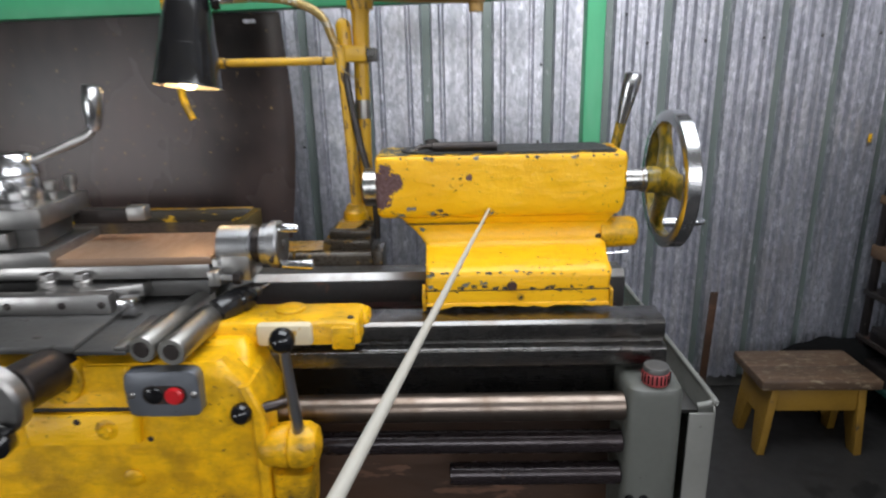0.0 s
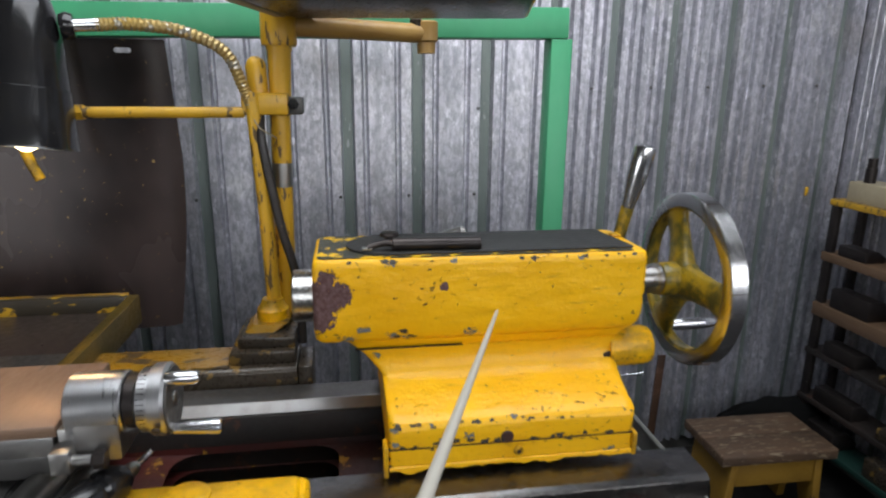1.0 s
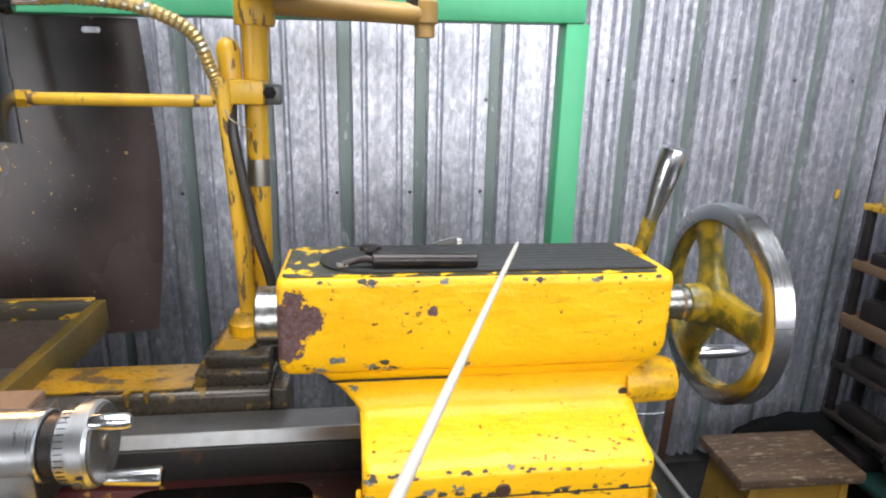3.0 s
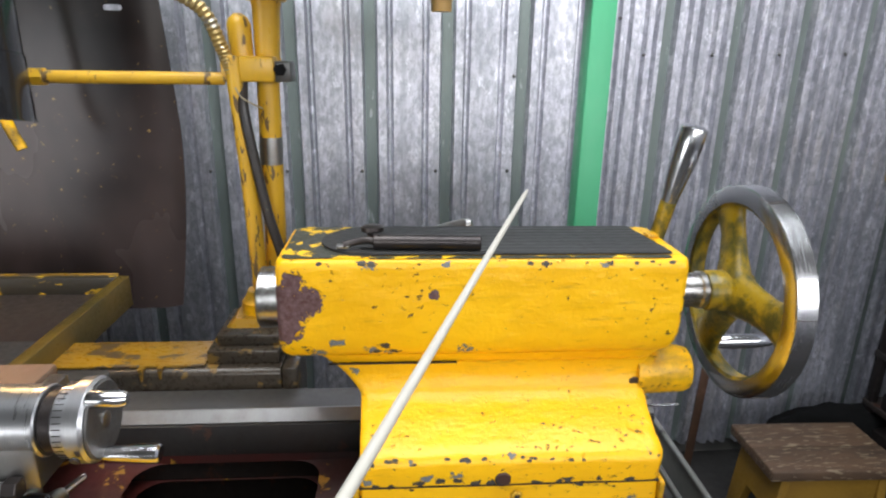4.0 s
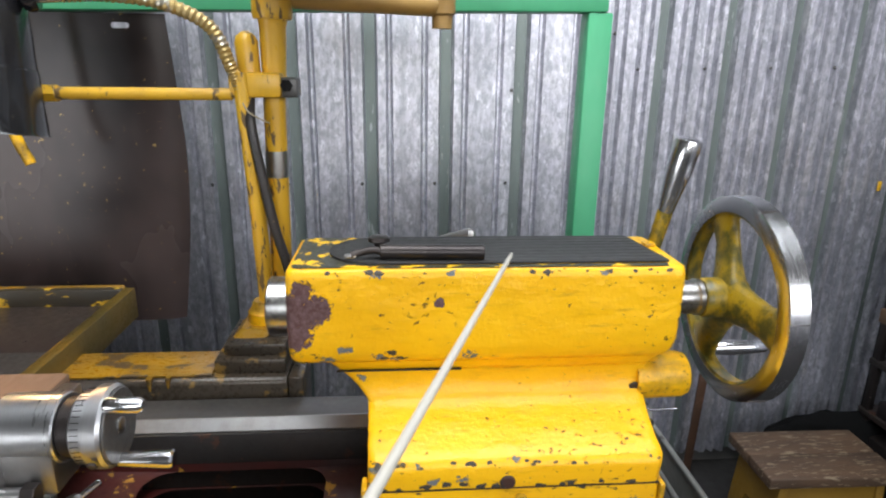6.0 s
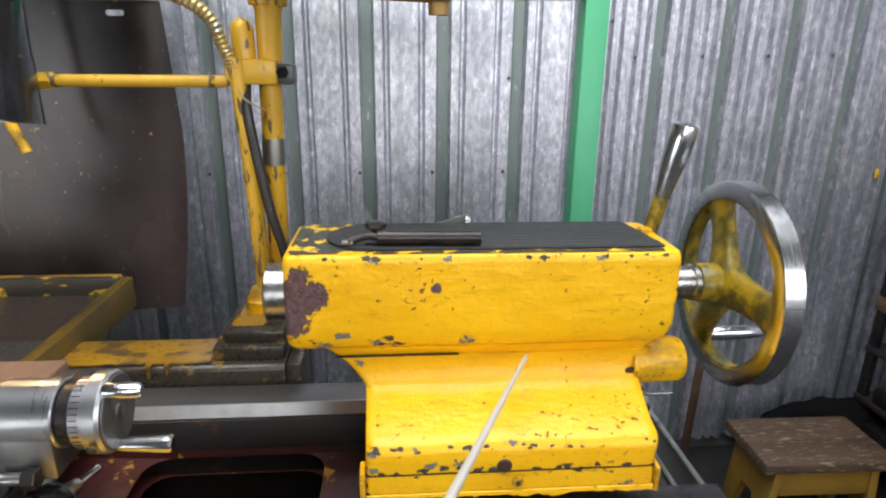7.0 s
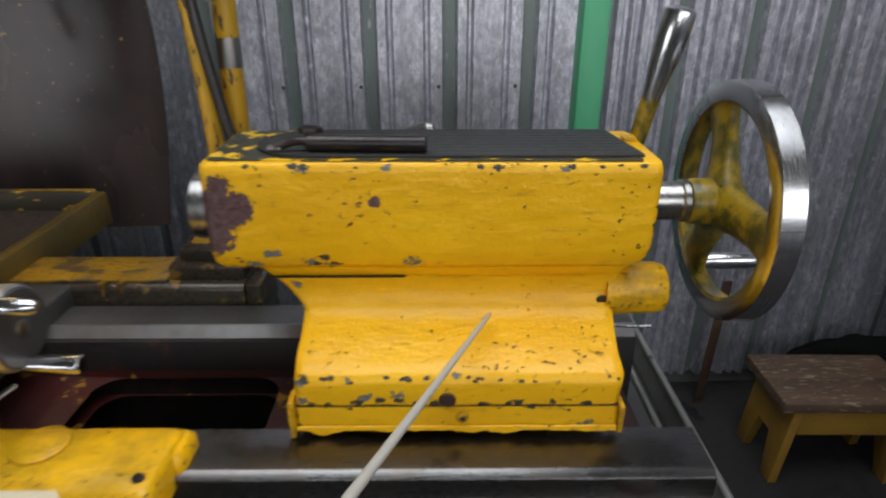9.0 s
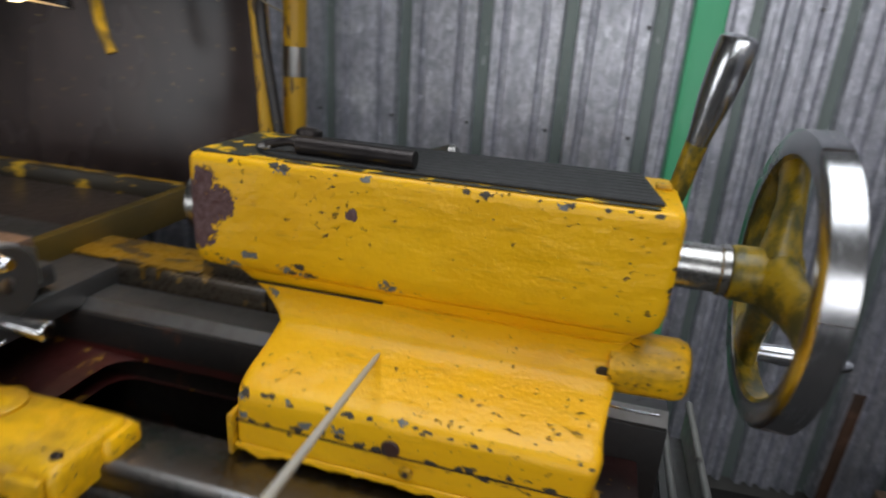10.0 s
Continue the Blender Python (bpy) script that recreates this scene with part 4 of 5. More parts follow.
pipe = thing("coolant_pipe", (-0.21, 1.39, 0.92), "yellow painted coolant pipe with elbow, clamp and side arm", "pipe", move=(-0.01, 0.012, -0.008))
part("upright", cyl((-0.215, 1.395, 0.90), (-0.206, 1.395, 1.36), 0.0162), M_YELP, pipe)
part("bare_band", turned([(0, 0.0168), (0.5, 0.0172), (1, 0.0168)], (-0.2098, 1.395, 1.168), (-0.2090, 1.395, 1.208), 24), M_STEEL, pipe, "bare steel sleeve")
part("upper_sleeve", turned([(0, 0.0172), (0.85, 0.019), (1, 0.0225)], (-0.206, 1.395, 1.30), (-0.203, 1.395, 1.40), 24), M_YELP, pipe)
arm_dir = Vector((0.93, 0.34, 0)).normalized()
part("elbow", turned([(0, 0.027), (0.1, 0.0285), (0.9, 0.0285), (1, 0.025)], (-0.203, 1.395, 1.395), (-0.202, 1.395, 1.449), 24), M_YELP, pipe)
A0 = Vector((-0.202, 1.395, 1.427))
part("arm", cyl(A0, A0 + arm_dir * 0.27 + Vector((0, 0, -0.002)), 0.0165), M_BROWNP, pipe)
E0 = A0 + arm_dir * 0.265
part("outlet", turned([(0, 0.016), (0.35, 0.017), (0.4, 0.021), (0.95, 0.021), (1, 0.018)], E0 + Vector((0, 0, -0.036)), E0 + Vector((0, 0, 0.02)), 20), M_BROWNP, pipe)
part("swivel_stub", cyl(A0 + arm_dir * 0.245, A0 + arm_dir * 0.245 + Vector((0, 0, 0.022)), 0.012), M_BLACKO, pipe)
part("clamp", box(-0.262, -0.19, 1.352, 1.415, 1.288, 1.322, 0.004), M_YELP, pipe, "yellow pipe clamp with worn bolt lug")
part("clamp_lug", box(-0.195, -0.168, 1.36, 1.40, 1.288, 1.316, 0.004), M_CAST, pipe)
part("clamp_bolt", hexagon((-0.182, 1.362, 1.305), (-0.182, 1.352, 1.305), 0.009), M_KNOB, pipe)
part("capped_stub", turned([(0, 0.0155), (0.75, 0.0165), (0.9, 0.013), (1, 0.005)], (-0.238, 1.385, 1.318), (-0.241, 1.385, 1.378), 20), M_YELP, pipe)
part("side_arm", cyl((-0.258, 1.36, 1.292), (-0.492, 1.345, 1.292), 0.0085), M_YELP, pipe)
part("arm_nut", hexagon((-0.489, 1.345, 1.292), (-0.505, 1.344, 1.292), 0.0125), M_YELP, pipe)
hose = thing("cable", (-0.22, 1.37, 0.95), "oily black cable hanging between the pipes", "cable", move=(-0.008, 0.01, -0.008))
part("cable_run", tube([(-0.238, 1.365, 1.29), (-0.236, 1.352, 1.25), (-0.226, 1.35, 1.18), (-0.212, 1.348, 1.10), (-0.196, 1.345, 1.04), (-0.188, 1.34, 0.98), (-0.188, 1.34, 0.905)], 0.0075, 10, 6), M_CABLE, hose)
wire = thing("thin_wire", (-0.23, 1.35, 1.25), "thin bare wire twisted under the clamp", "wire", move=(-0.009, 0.012, -0.009))
part("strand", tube([(-0.246, 1.35, 1.288), (-0.238, 1.345, 1.272), (-0.226, 1.35, 1.262), (-0.214, 1.372, 1.252)], 0.0012, 6, 5), M_PALEWOOD, wire)
nozzle = thing("coolant_nozzle", (-0.665, 1.57, 1.2), "bent yellow coolant nozzle behind the lamp", "nozzle", move=(-0.004, 0, -0.01))
part("spout", tube([(-0.70, 1.57, 1.45), (-0.69, 1.57, 1.25), (-0.682, 1.57, 1.20), (-0.668, 1.57, 1.163)], 0.009, 12, 5), M_YELD, nozzle)
part("hanger", tube([(-0.70, 1.57, 1.45), (-0.702, 1.64, 1.452), (-0.702, 1.70, 1.44)], 0.009, 10, 5), M_YELD, nozzle)

# swing tray on the pipe arm
TR = Matrix.Translation((-0.036, 1.255, 1.430)) @ pose(0, 0, 0, 0, 0, -13)
tray = thing("tool_tray", (-0.036, 1.255, 1.430), "yellow steel swing tray with shade-black underside on the pipe arm", "tray")
# The underside is drawn black: its shade is put into the colour.
part("bottom", box(-0.187, 0.185, -0.105, 0.125, 0.0, 0.006, 0.003, m=TR), M_BLACKO, tray, "underside with its shade painted in black")
part("front_lip", box(-0.187, 0.188, -0.111, -0.105, 0.002, 0.020, 0.0015, m=TR), M_BROWNP, tray)
part("front_side", box(-0.187, 0.188, -0.108, -0.103, 0.0235, 0.085, 0.002, m=TR), M_YEL, tray)
part("back_side", box(-0.187, 0.185, 0.122, 0.127, 0.002, 0.07, 0.002, m=TR), M_YEL, tray)
part("end_side", box(0.183, 0.1885, -0.105, 0.125, 0.002, 0.07, 0.002, m=TR), M_YEL, tray)
part("end_side", box(-0.203, -0.186, -0.105, 0.12, -0.002, 0.07, 0.003, m=TR), M_PALEWOOD, tray, "cream end face")

# ---- carriage ----
carr = thing("carriage", (-0.55, 0.9, 0.6), "yellow painted lathe carriage with apron, levers and buttons", "carriage", move=(-0.008, 0.012, -0.018))
part("saddle", box(-0.86, -0.43, 0.86, 1.34, 0.868, 0.905, 0.004), M_CAST, carr, "oily grey saddle")
wing = loft([(0.852, -0.43, -0.172, 0.905, 0.990, 0.008), (0.880, -0.43, -0.172, 0.905, 0.994, 0.008), (0.8865, -0.43, -0.175, 0.909, 0.992, 0.008), (0.889, -0.43, -0.179, 0.914, 0.988, 0.008)], 0.0012)
def set_on(bm):
    bm.transform(WIPER)
    return bm


WIPER = Matrix.Translation((0.007, -0.014, 0.014))  # seats the cover on the way
part("way_wiper", set_on(wing), M_YELW, carr, "yellow way cover, oily and chipped")
part("wiper_lobe", set_on(loft([(0.8635, -0.20, -0.163, 0.955, 0.998, 0.008), (0.878, -0.20, -0.164, 0.955, 0.998, 0.008), (0.883, -0.20, -0.168, 0.958, 0.994, 0.007)], 0.001)), M_YELW, carr)
part("wiper_boss", set_on(turned([(0, 0.026), (0.7, 0.025), (1, 0.018)], (-0.295, 0.965, 0.886), (-0.295, 0.965, 0.8945), 28)), M_YELW, carr)
part("wiper_screw", set_on(cyl((-0.188, 0.925, 0.886), (-0.188, 0.925, 0.892), 0.0055, segs=14)), M_OLDSTEEL, carr)
part("wiper_step", set_on(box(-0.215, -0.180, 0.896, 0.906, 0.846, 0.884, 0.003)), M_YELW, carr)
part("filler_patch", set_on(box(-0.335, -0.246, 0.898, 0.93, 0.852, 0.8885, 0.006)), M_CREAM, carr, "cream filler patch on the paint")
ap = loft([(0.35, -0.80, -0.305, 0.80, 0.93, 0.016), (0.80, -0.80, -0.303, 0.80, 0.93, 0.016), (0.845, -0.78, -0.325, 0.803, 0.94, 0.016), (0.868, -0.75, -0.35, 0.806, 0.96, 0.012), (0.878, -0.74, -0.36, 0.812, 0.97, 0.010)], 0.0015)
part("apron", ap, M_YELW, carr, "yellow apron casting")
part("apron_cover", loft([(0.756, -0.66, -0.487, 0.787, 0.81, 0.008), (0.803, -0.66, -0.482, 0.787, 0.81, 0.008), (0.807, -0.65, -0.487, 0.79, 0.81, 0.006)], 0.0008), M_YEL, carr)
part("cover_gap", box(-0.70, -0.478, 0.7955, 0.803, 0.807, 0.8135, 0.001), M_INSIDE, carr, "black oily gap above the cover")
part("corner_rib", loft([(0.40, -0.318, -0.300, 0.792, 0.86, 0.006), (0.80, -0.318, -0.298, 0.792, 0.86, 0.006), (0.842, -0.336, -0.318, 0.80, 0.87, 0.006)], 0.001), M_YELW, carr)
part("sight_boss", turned([(0, 0.016), (0.7, 0.015), (1, 0.009)], (-0.512, 0.802, 0.69), (-0.512, 0.794, 0.69), 24), M_YELW, carr)
part("drain_hole", cyl((-0.476, 0.803, 0.757), (-0.476, 0.7985, 0.757), 0.005, segs=14), M_INSIDE, carr)
part("bolt_ring", turned([(0, 0.017), (0.5, 0.017), (1, 0.013)], (-0.532, 0.789, 0.782), (-0.532, 0.7845, 0.782), 24), M_YELD, carr)
part("ledge", loft([(0.812, -0.70, -0.49, 0.797, 0.83, 0.006), (0.868, -0.70, -0.49, 0.80, 0.85, 0.006), (0.876, -0.69, -0.495, 0.806, 0.85, 0.006)], 0.001), M_YELW, carr)
part("cover_bolt", hexagon((-0.532, 0.79, 0.782), (-0.532, 0.780, 0.782), 0.010), M_YELD, carr)
part("cover_bolt", cyl((-0.575, 0.789, 0.795), (-0.575, 0.786, 0.795), 0.006), M_INSIDE, carr)
part("shoulder", loft([(0.83, -0.40, -0.325, 0.82, 0.98, 0.012), (0.872, -0.41, -0.335, 0.86, 0.985, 0.012), (0.885, -0.405, -0.345, 0.875, 0.98, 0.01)], 0.001), M_YEL, carr)
sw = part("switch_box", prism(rounded(-0.055, 0.053, -0.036, 0.036, 0.012, 4, 4, 4), pose(-0.436, 0.805, 0.842, 90), 0.022, 0.002), M_HAMMER, carr, "grey hammered-metal push-button box")
part("recess", prism(rounded(-0.033, 0.033, -0.015, 0.015, 0.0145, 4, 2, 6), pose(-0.434, 0.7835, 0.841, 90), 0.001), M_INSIDE, sw)
part("red_button", turned([(0, 0.0135), (0.7, 0.0135), (1, 0.0105)], (-0.419, 0.784, 0.841), (-0.419, 0.775, 0.841), 24), M_REDBTN, sw, "red stop button")
part("black_button", turned([(0, 0.0132), (0.7, 0.0132), (1, 0.0105)], (-0.450, 0.784, 0.841), (-0.450, 0.779, 0.841), 24), M_KNOB, sw)
for x in (-0.482, -0.391):
    part("screw", turned([(0, 0.0055), (0.6, 0.0055), (1, 0.003)], (x, 0.784, 0.841), (x, 0.780, 0.841), 12), M_STEEL, sw)
# feed lever with ball and its hub
hub = part("lever_hub", turned([(0, 0.022), (0.1, 0.031), (0.45, 0.035), (0.5, 0.032), (0.55, 0.036), (0.8, 0.035), (0.95, 0.027), (1, 0.014)], (-0.315, 0.815, 0.735), (-0.222, 0.815, 0.735), 28), M_YELD, carr, "grimy yellow lever hub")
part("hub_foot", loft([(0.62, -0.30, -0.24, 0.79, 0.86, 0.015), (0.70, -0.295, -0.235, 0.785, 0.86, 0.015)]), M_YELD, carr)
lev = part("feed_lever", cyl((-0.252, 0.805, 0.765), (-0.254, 0.782, 0.918), 0.0095, 0.007), M_DIAL, carr, "bright steel lever")
part("ball_knob", ball((-0.254, 0.78, 0.926), 0.0185), M_KNOB, lev, "shiny black ball knob")
part("small_rod", cyl((-0.325, 0.795, 0.803), (-0.27, 0.83, 0.80), 0.008), M_OLDSTEEL, carr)
part("small_knob", ball((-0.33, 0.793, 0.803), 0.0165), M_KNOB, carr)
# cross-slide screw housing and handwheel at the frame's edge
part("screw_housing", cyl((-0.604, 0.715, 0.885), (-0.598, 0.81, 0.875), 0.034), M_OLDSTEEL, carr)
part("housing_flange", cyl((-0.597, 0.79, 0.862), (-0.597, 0.815, 0.862), 0.040), M_YELD, carr)
hw = part("cross_handwheel", turned([(0, 0.048), (0.2, 0.053), (0.8, 0.053), (1, 0.048)], (-0.623, 0.690, 0.882), (-0.620, 0.716, 0.884), 40), M_STEEL, carr)
part("wheel_knob", turned([(0, 0.008), (0.3, 0.02), (0.7, 0.02), (1, 0.01)], (-0.600, 0.655, 0.838), (-0.602, 0.695, 0.838), 20), M_KNOB, hw)
# cross slide with its gib, scraper and clamp plates
cs = thing("cross_slide", (-0.7, 1.0, 0.9), "grey steel cross slide with gib strip and clamps", "cross slide", move=(-0.014, 0.018, -0.022))
part("slide", box(-0.86, -0.555, 0.79, 1.34, 0.906, 0.918, 0.002), M_CAST, cs)
part("guide_strip", box(-0.553, -0.478, 0.785, 1.2, 0.905, 0.912, 0.0015), M_CAST, cs)
part("scale_strip", box(-0.495, -0.478, 0.785, 0.90, 0.912, 0.919, 0.001), M_STEEL, cs)
part("gib", box(-0.86, -0.562, 0.905, 0.93, 0.918, 0.952, 0.003), M_STEEL, cs, "bright steel gib strip")
for x in (-0.73, -0.64, -0.575):
    part("gib_screw", cyl((x, 0.906, 0.935), (x, 0.901, 0.935), 0.006, segs=14), M_OLDSTEEL, cs)
part("wiper_block", box(-0.548, -0.520, 0.90, 0.925, 0.918, 0.945, 0.002), M_CHROME, cs)
part("clamp_plate", prism([(-0.70, 0.93), (-0.60, 0.93), (-0.53, 0.955), (-0.53, 0.985), (-0.70, 0.985)], pose(0, 0, 0.93), 0.022, 0.003), M_STEEL, cs)
for x in (-0.69, -0.63):
    part("clamp_bolt", join(cyl((x, 0.955, 0.95), (x, 0.955, 0.963), 0.016), hexagon((x, 0.955, 0.962), (x, 0.955, 0.974), 0.011)), M_STEEL, cs)
part("swivel_base", box(-0.90, -0.43, 0.985, 1.16, 0.918, 0.947, 0.004), M_CAST, cs)

# compound slide
comp = thing("compound_slide", (-0.6, 1.03, 0.95), "steel compound slide with a flat worn top and graduated dial", "compound slide", move=(-0.013, 0.024, -0.012))
part("slide_top", box(-0.95, -0.412, 0.955, 1.115, 0.972, 0.9865, 0.003), M_COPPER, comp, "flat scraped steel top")
part("slide_body", box(-0.95, -0.418, 0.958, 1.112, 0.948, 0.972, 0.002), M_STEEL, comp)
part("end_plate", box(-0.412, -0.392, 0.955, 1.10, 0.935, 0.982, 0.003), M_STEEL, comp)
for y, z in ((0.968, 0.967), (0.968, 0.947), (1.085, 0.96)):
    part("end_screw", cyl((-0.393, y, z), (-0.389, y, z), 0.006, segs=14), M_OLDSTEEL, comp)
sb = part("stop_bolt", cyl((-0.41, 0.940, 0.953), (-0.372, 0.940, 0.953), 0.0065, segs=16), M_STEEL, comp)
part("bolt_head", hexagon((-0.372, 0.940, 0.953), (-0.359, 0.940, 0.953), 0.0105), M_OLDSTEEL, comp)
DY, DZ = 0.979, 0.999
part("bearing", cyl((-0.40, DY, DZ), (-0.343, DY, DZ), 0.034), M_DIAL, comp, "bright turned bearing housing")
part("stop_lug", box(-0.412, -0.392, 0.930, 0.956, 0.942, 0.968, 0.002), M_STEEL, comp)
part("bearing_foot", box(-0.393, -0.346, DY - 0.032, DY + 0.032, 0.945, DZ, 0.003), M_STEEL, comp)
part("collar", cyl((-0.343, DY, DZ), (-0.33, DY, DZ), 0.030), M_OLDSTEEL, comp)
dial = part("dial", turned([(0, 0.032), (0.1, 0.036), (0.45, 0.036), (0.5, 0.040), (0.9, 0.0405), (1, 0.038)], (-0.33, DY, DZ), (-0.298, DY, DZ), 48), M_DIAL, comp, "knurled and graduated steel dial")
for k in range(40):
    a = 2 * math.pi * k / 40
    c = Vector((-0.322, DY + 0.0361 * math.cos(a), DZ + 0.0361 * math.sin(a)))
    part("mark", box(-0.004, 0.004, -0.0004, 0.0004, -0.0003, 0.0003, 0, m=Matrix.Translation(c) @ pose(0, 0, 0, math.degrees(a) - 90)), M_OLDSTEEL, dial)
part("crank_plate", turned([(0, 0.036), (0.5, 0.0375), (1, 0.036)], (-0.2985, DY, DZ), (-0.2955, DY, DZ), 40), M_CAST, dial, "dark dial face")
part("crank_pin", turned([(0, 0.007), (0.1, 0.0085), (0.9, 0.0075), (1, 0.005)], (-0.298, 0.961, 1.031), (-0.263, 0.961, 1.031), 18), M_CHROME, dial)
part("crank_pin", turned([(0, 0.0065), (0.15, 0.0075), (0.85, 0.0095), (0.96, 0.0095), (1, 0.0075)], (-0.298, 0.972, 0.965), (-0.246, 0.972, 0.9635), 18), M_CHROME, dial)
part("centre_screw", turned([(0, 0.008), (0.6, 0.008), (1, 0.004)], (-0.2958, DY, DZ), (-0.2925, DY, DZ), 14), M_STEEL, dial)
part("index_hole", cyl((-0.306, DY - 0.040, DZ - 0.016), (-0.306, DY - 0.0425, DZ - 0.017), 0.005, segs=14), M_INSIDE, dial)

# tool post
post = thing("tool_post", (-0.76, 1.03, 0.987), "square four-way steel tool post with clamping lever", "tool post", move=(-0.014, 0.018, -0.022))
TP = pose(-0.762, 1.025, 0, 0, 0, 4)
part("base", box(-0.085, 0.085, -0.085, 0.085, 0.9875, 1.014, 0.002, m=TP), M_STEEL, post)
part("body", box(-0.055, 0.055, -0.055, 0.055, 1.014, 1.052, 0.002, m=TP), M_CAST, post)
part("top_plate", box(-0.08, 0.08, -0.08, 0.08, 1.052, 1.085, 0.002, m=TP), M_STEEL, post)
part("clamping_head", turned([(0, 0.036), (0.1, 0.04), (0.5, 0.037), (0.55, 0.040), (0.6, 0.040), (0.95, 0.034), (1, 0.030)], (-0.762, 1.03, 1.085), (-0.762, 1.03, 1.165), 36), M_CHROME, post)
for u, v in ((-0.06, -0.062), (0.0, -0.062), (0.06, -0.062), (0.062, 0.0), (0.062, 0.062)):
    c = TP @ Vector((u, v, 1.085))
    part("clamp_screw", join(cyl(c, c + Vector((0, 0, 0.015)), 0.007, segs=14), box(-0.008, 0.008, -0.008, 0.008, 1.1, 1.118, 0.0015, m=Matrix.Translation((c.x, c.y, 0)))), M_STEEL, post)
part("lever", tube([(-0.735, 1.04, 1.15), (-0.70, 1.06, 1.165), (-0.66, 1.09, 1.185), (-0.648, 1.098, 1.20)], 0.0075, 12, 6), M_STEEL, post)
part("lever_grip", turned([(0, 0.008), (0.1, 0.012), (0.5, 0.0165), (0.9, 0.0175), (1, 0.015)], (-0.648, 1.098, 1.195), (-0.638, 1.10, 1.272), 24), M_CHROME, post)
bit = thing("cutting_tool", (-0.62, 1.08, 1.04), "dark square lathe tool clamped in the tool post", "cutting tool", move=(-0.014, 0.018, -0.022))
part("shank", box(-0.70, -0.60, 1.068, 1.093, 1.03, 1.056, 0.002), M_OLDSTEEL, bit)
part("insert", box(-0.60, -0.567, 1.068, 1.093, 1.034, 1.060, 0.002), M_STEEL, bit)
bit2 = thing("cutting_tool", (-0.82, 0.96, 1.03), "steel lathe tool clamped in the tool post front", "cutting tool", move=(-0.014, 0.018, -0.022))
part("shank", box(-0.90, -0.735, 0.945, 0.968, 1.018, 1.046, 0.002), M_STEEL, bit2)

# two round bars on the apron top
bars = thing("round_bar", (-0.44, 0.88, 0.93), "oiled grey steel round bar lying on the carriage", "bar", "bars on the carriage", move=(-0.009, 0.014, -0.018))
BARD = Vector((0.012, 0.215, -0.006))
part("rod", turned([(0, 0.019), (0.01, 0.0205), (0.98, 0.0205), (1, 0.018)], (-0.414, 0.782, 0.908), Vector((-0.414, 0.782, 0.908)) + BARD, 28), M_DULLBAR, bars)
part("tenon", cyl(Vector((-0.414, 0.782, 0.908)) + BARD, Vector((-0.414, 0.782, 0.908)) + BARD * 1.12, 0.009), M_DULLBAR, bars)
part("bore", cyl(Vector((-0.414, 0.782, 0.908)) - BARD * 0.006, Vector((-0.414, 0.782, 0.908)) + BARD * 0.002, 0.012, segs=24), M_OLDSTEEL, bars, "dark bored end")
copy_thing(bars, Matrix.Translation((-0.498, 0.906, 0.911)))
# drill chuck lying on the wiper
chuck = thing("drill_chuck", (-0.41, 0.93, 0.91), "black drill chuck with a bright drill lying on the saddle", "drill chuck", move=(-0.008, 0.014, -0.018))
part("body", turned([(0, 0.012), (0.06, 0.021), (0.5, 0.023), (0.56, 0.02), (0.62, 0.023), (0.85, 0.02), (1, 0.011)], (-0.402, 0.915, 0.912), (-0.356, 0.975, 0.922), 28), M_BLACK, chuck)
part("jaws", cyl((-0.358, 0.972, 0.922), (-0.349, 0.986, 0.925), 0.010, 0.007), M_STEEL, chuck)
part("drill", cyl((-0.350, 0.985, 0.925), (-0.338, 1.005, 0.929), 0.0035), M_CHROME, chuck)

# rear yellow tray of the carriage
rt = thing("splash_tray", (-0.8, 1.4, 0.9), "brown sheet-steel splash tray with an oily yellow rim", "tray", move=(-0.01, -0.005, -0.02))
part("plate", box(-1.15, -0.535, 1.165, 1.555, 0.910, 0.914, 0.001), M_TRAYTOP, rt)
part("side_rim", box(-0.535, -0.515, 1.12, 1.572, 0.885, 0.944, 0.003), M_GRIMY, rt)
part("back_rim", box(-1.15, -0.535, 1.556, 1.572, 0.90, 0.945, 0.003), M_FLECK, rt)
part("rim_lip", box(-1.15, -0.535, 1.571, 1.576, 0.935, 0.9475, 0.002), M_SMEAR, rt)
part("support", box(-0.9, -0.6, 1.345, 1.5, 0.86, 0.910, 0.004), M_BLACKO, rt)

# loose wire by the bed end
lw = thing("wire_offcut", (0.29, 1.09, 0.93), "short bright wire sticking out by the tailstock base", "wire", move=(0.008, 0.004, -0.003))
part("strand", tube([(0.244, 1.085, 0.937), (0.265, 1.08, 0.939), (0.285, 1.075, 0.943)], 0.0014, 6, 5), M_CHROME, lw)

# ---- stool ----
ST = pose(1.14, 1.880, 0, 0, 0, -1)
stool = thing("step_stool", (1.14, 1.880, 0), "low wooden stool with worn bare top and yellow legs", "stool")
for i, (a, b) in enumerate(((-0.112, -0.002), (0.001, 0.112))):
    part("seat_board", box(-0.188, 0.188, a, b, 0.248, 0.281 - 0.001 * i, 0.005, 3, m=ST), M_STOOLTOP, stool, "stained, scuffed seat board")
for s in (-1, 1):
    m = ST @ Matrix.Translation((s * 0.136, 0, 0.247)) @ pose(0, 0, 0, 0, s * -5.0, 0) @ Matrix(((0, 0, 1, -0.012), (1, 0, 0, 0), (0, 1, 0, 0), (0, 0, 0, 1)))
    part("end_board", prism([(-0.10, 0), (-0.10, -0.2475), (-0.055, -0.2475), (-0.03, -0.12), (0.03, -0.12), (0.055, -0.2475), (0.10, -0.2475), (0.10, 0)], m, 0.024, 0.002), M_STOOLYEL, stool)
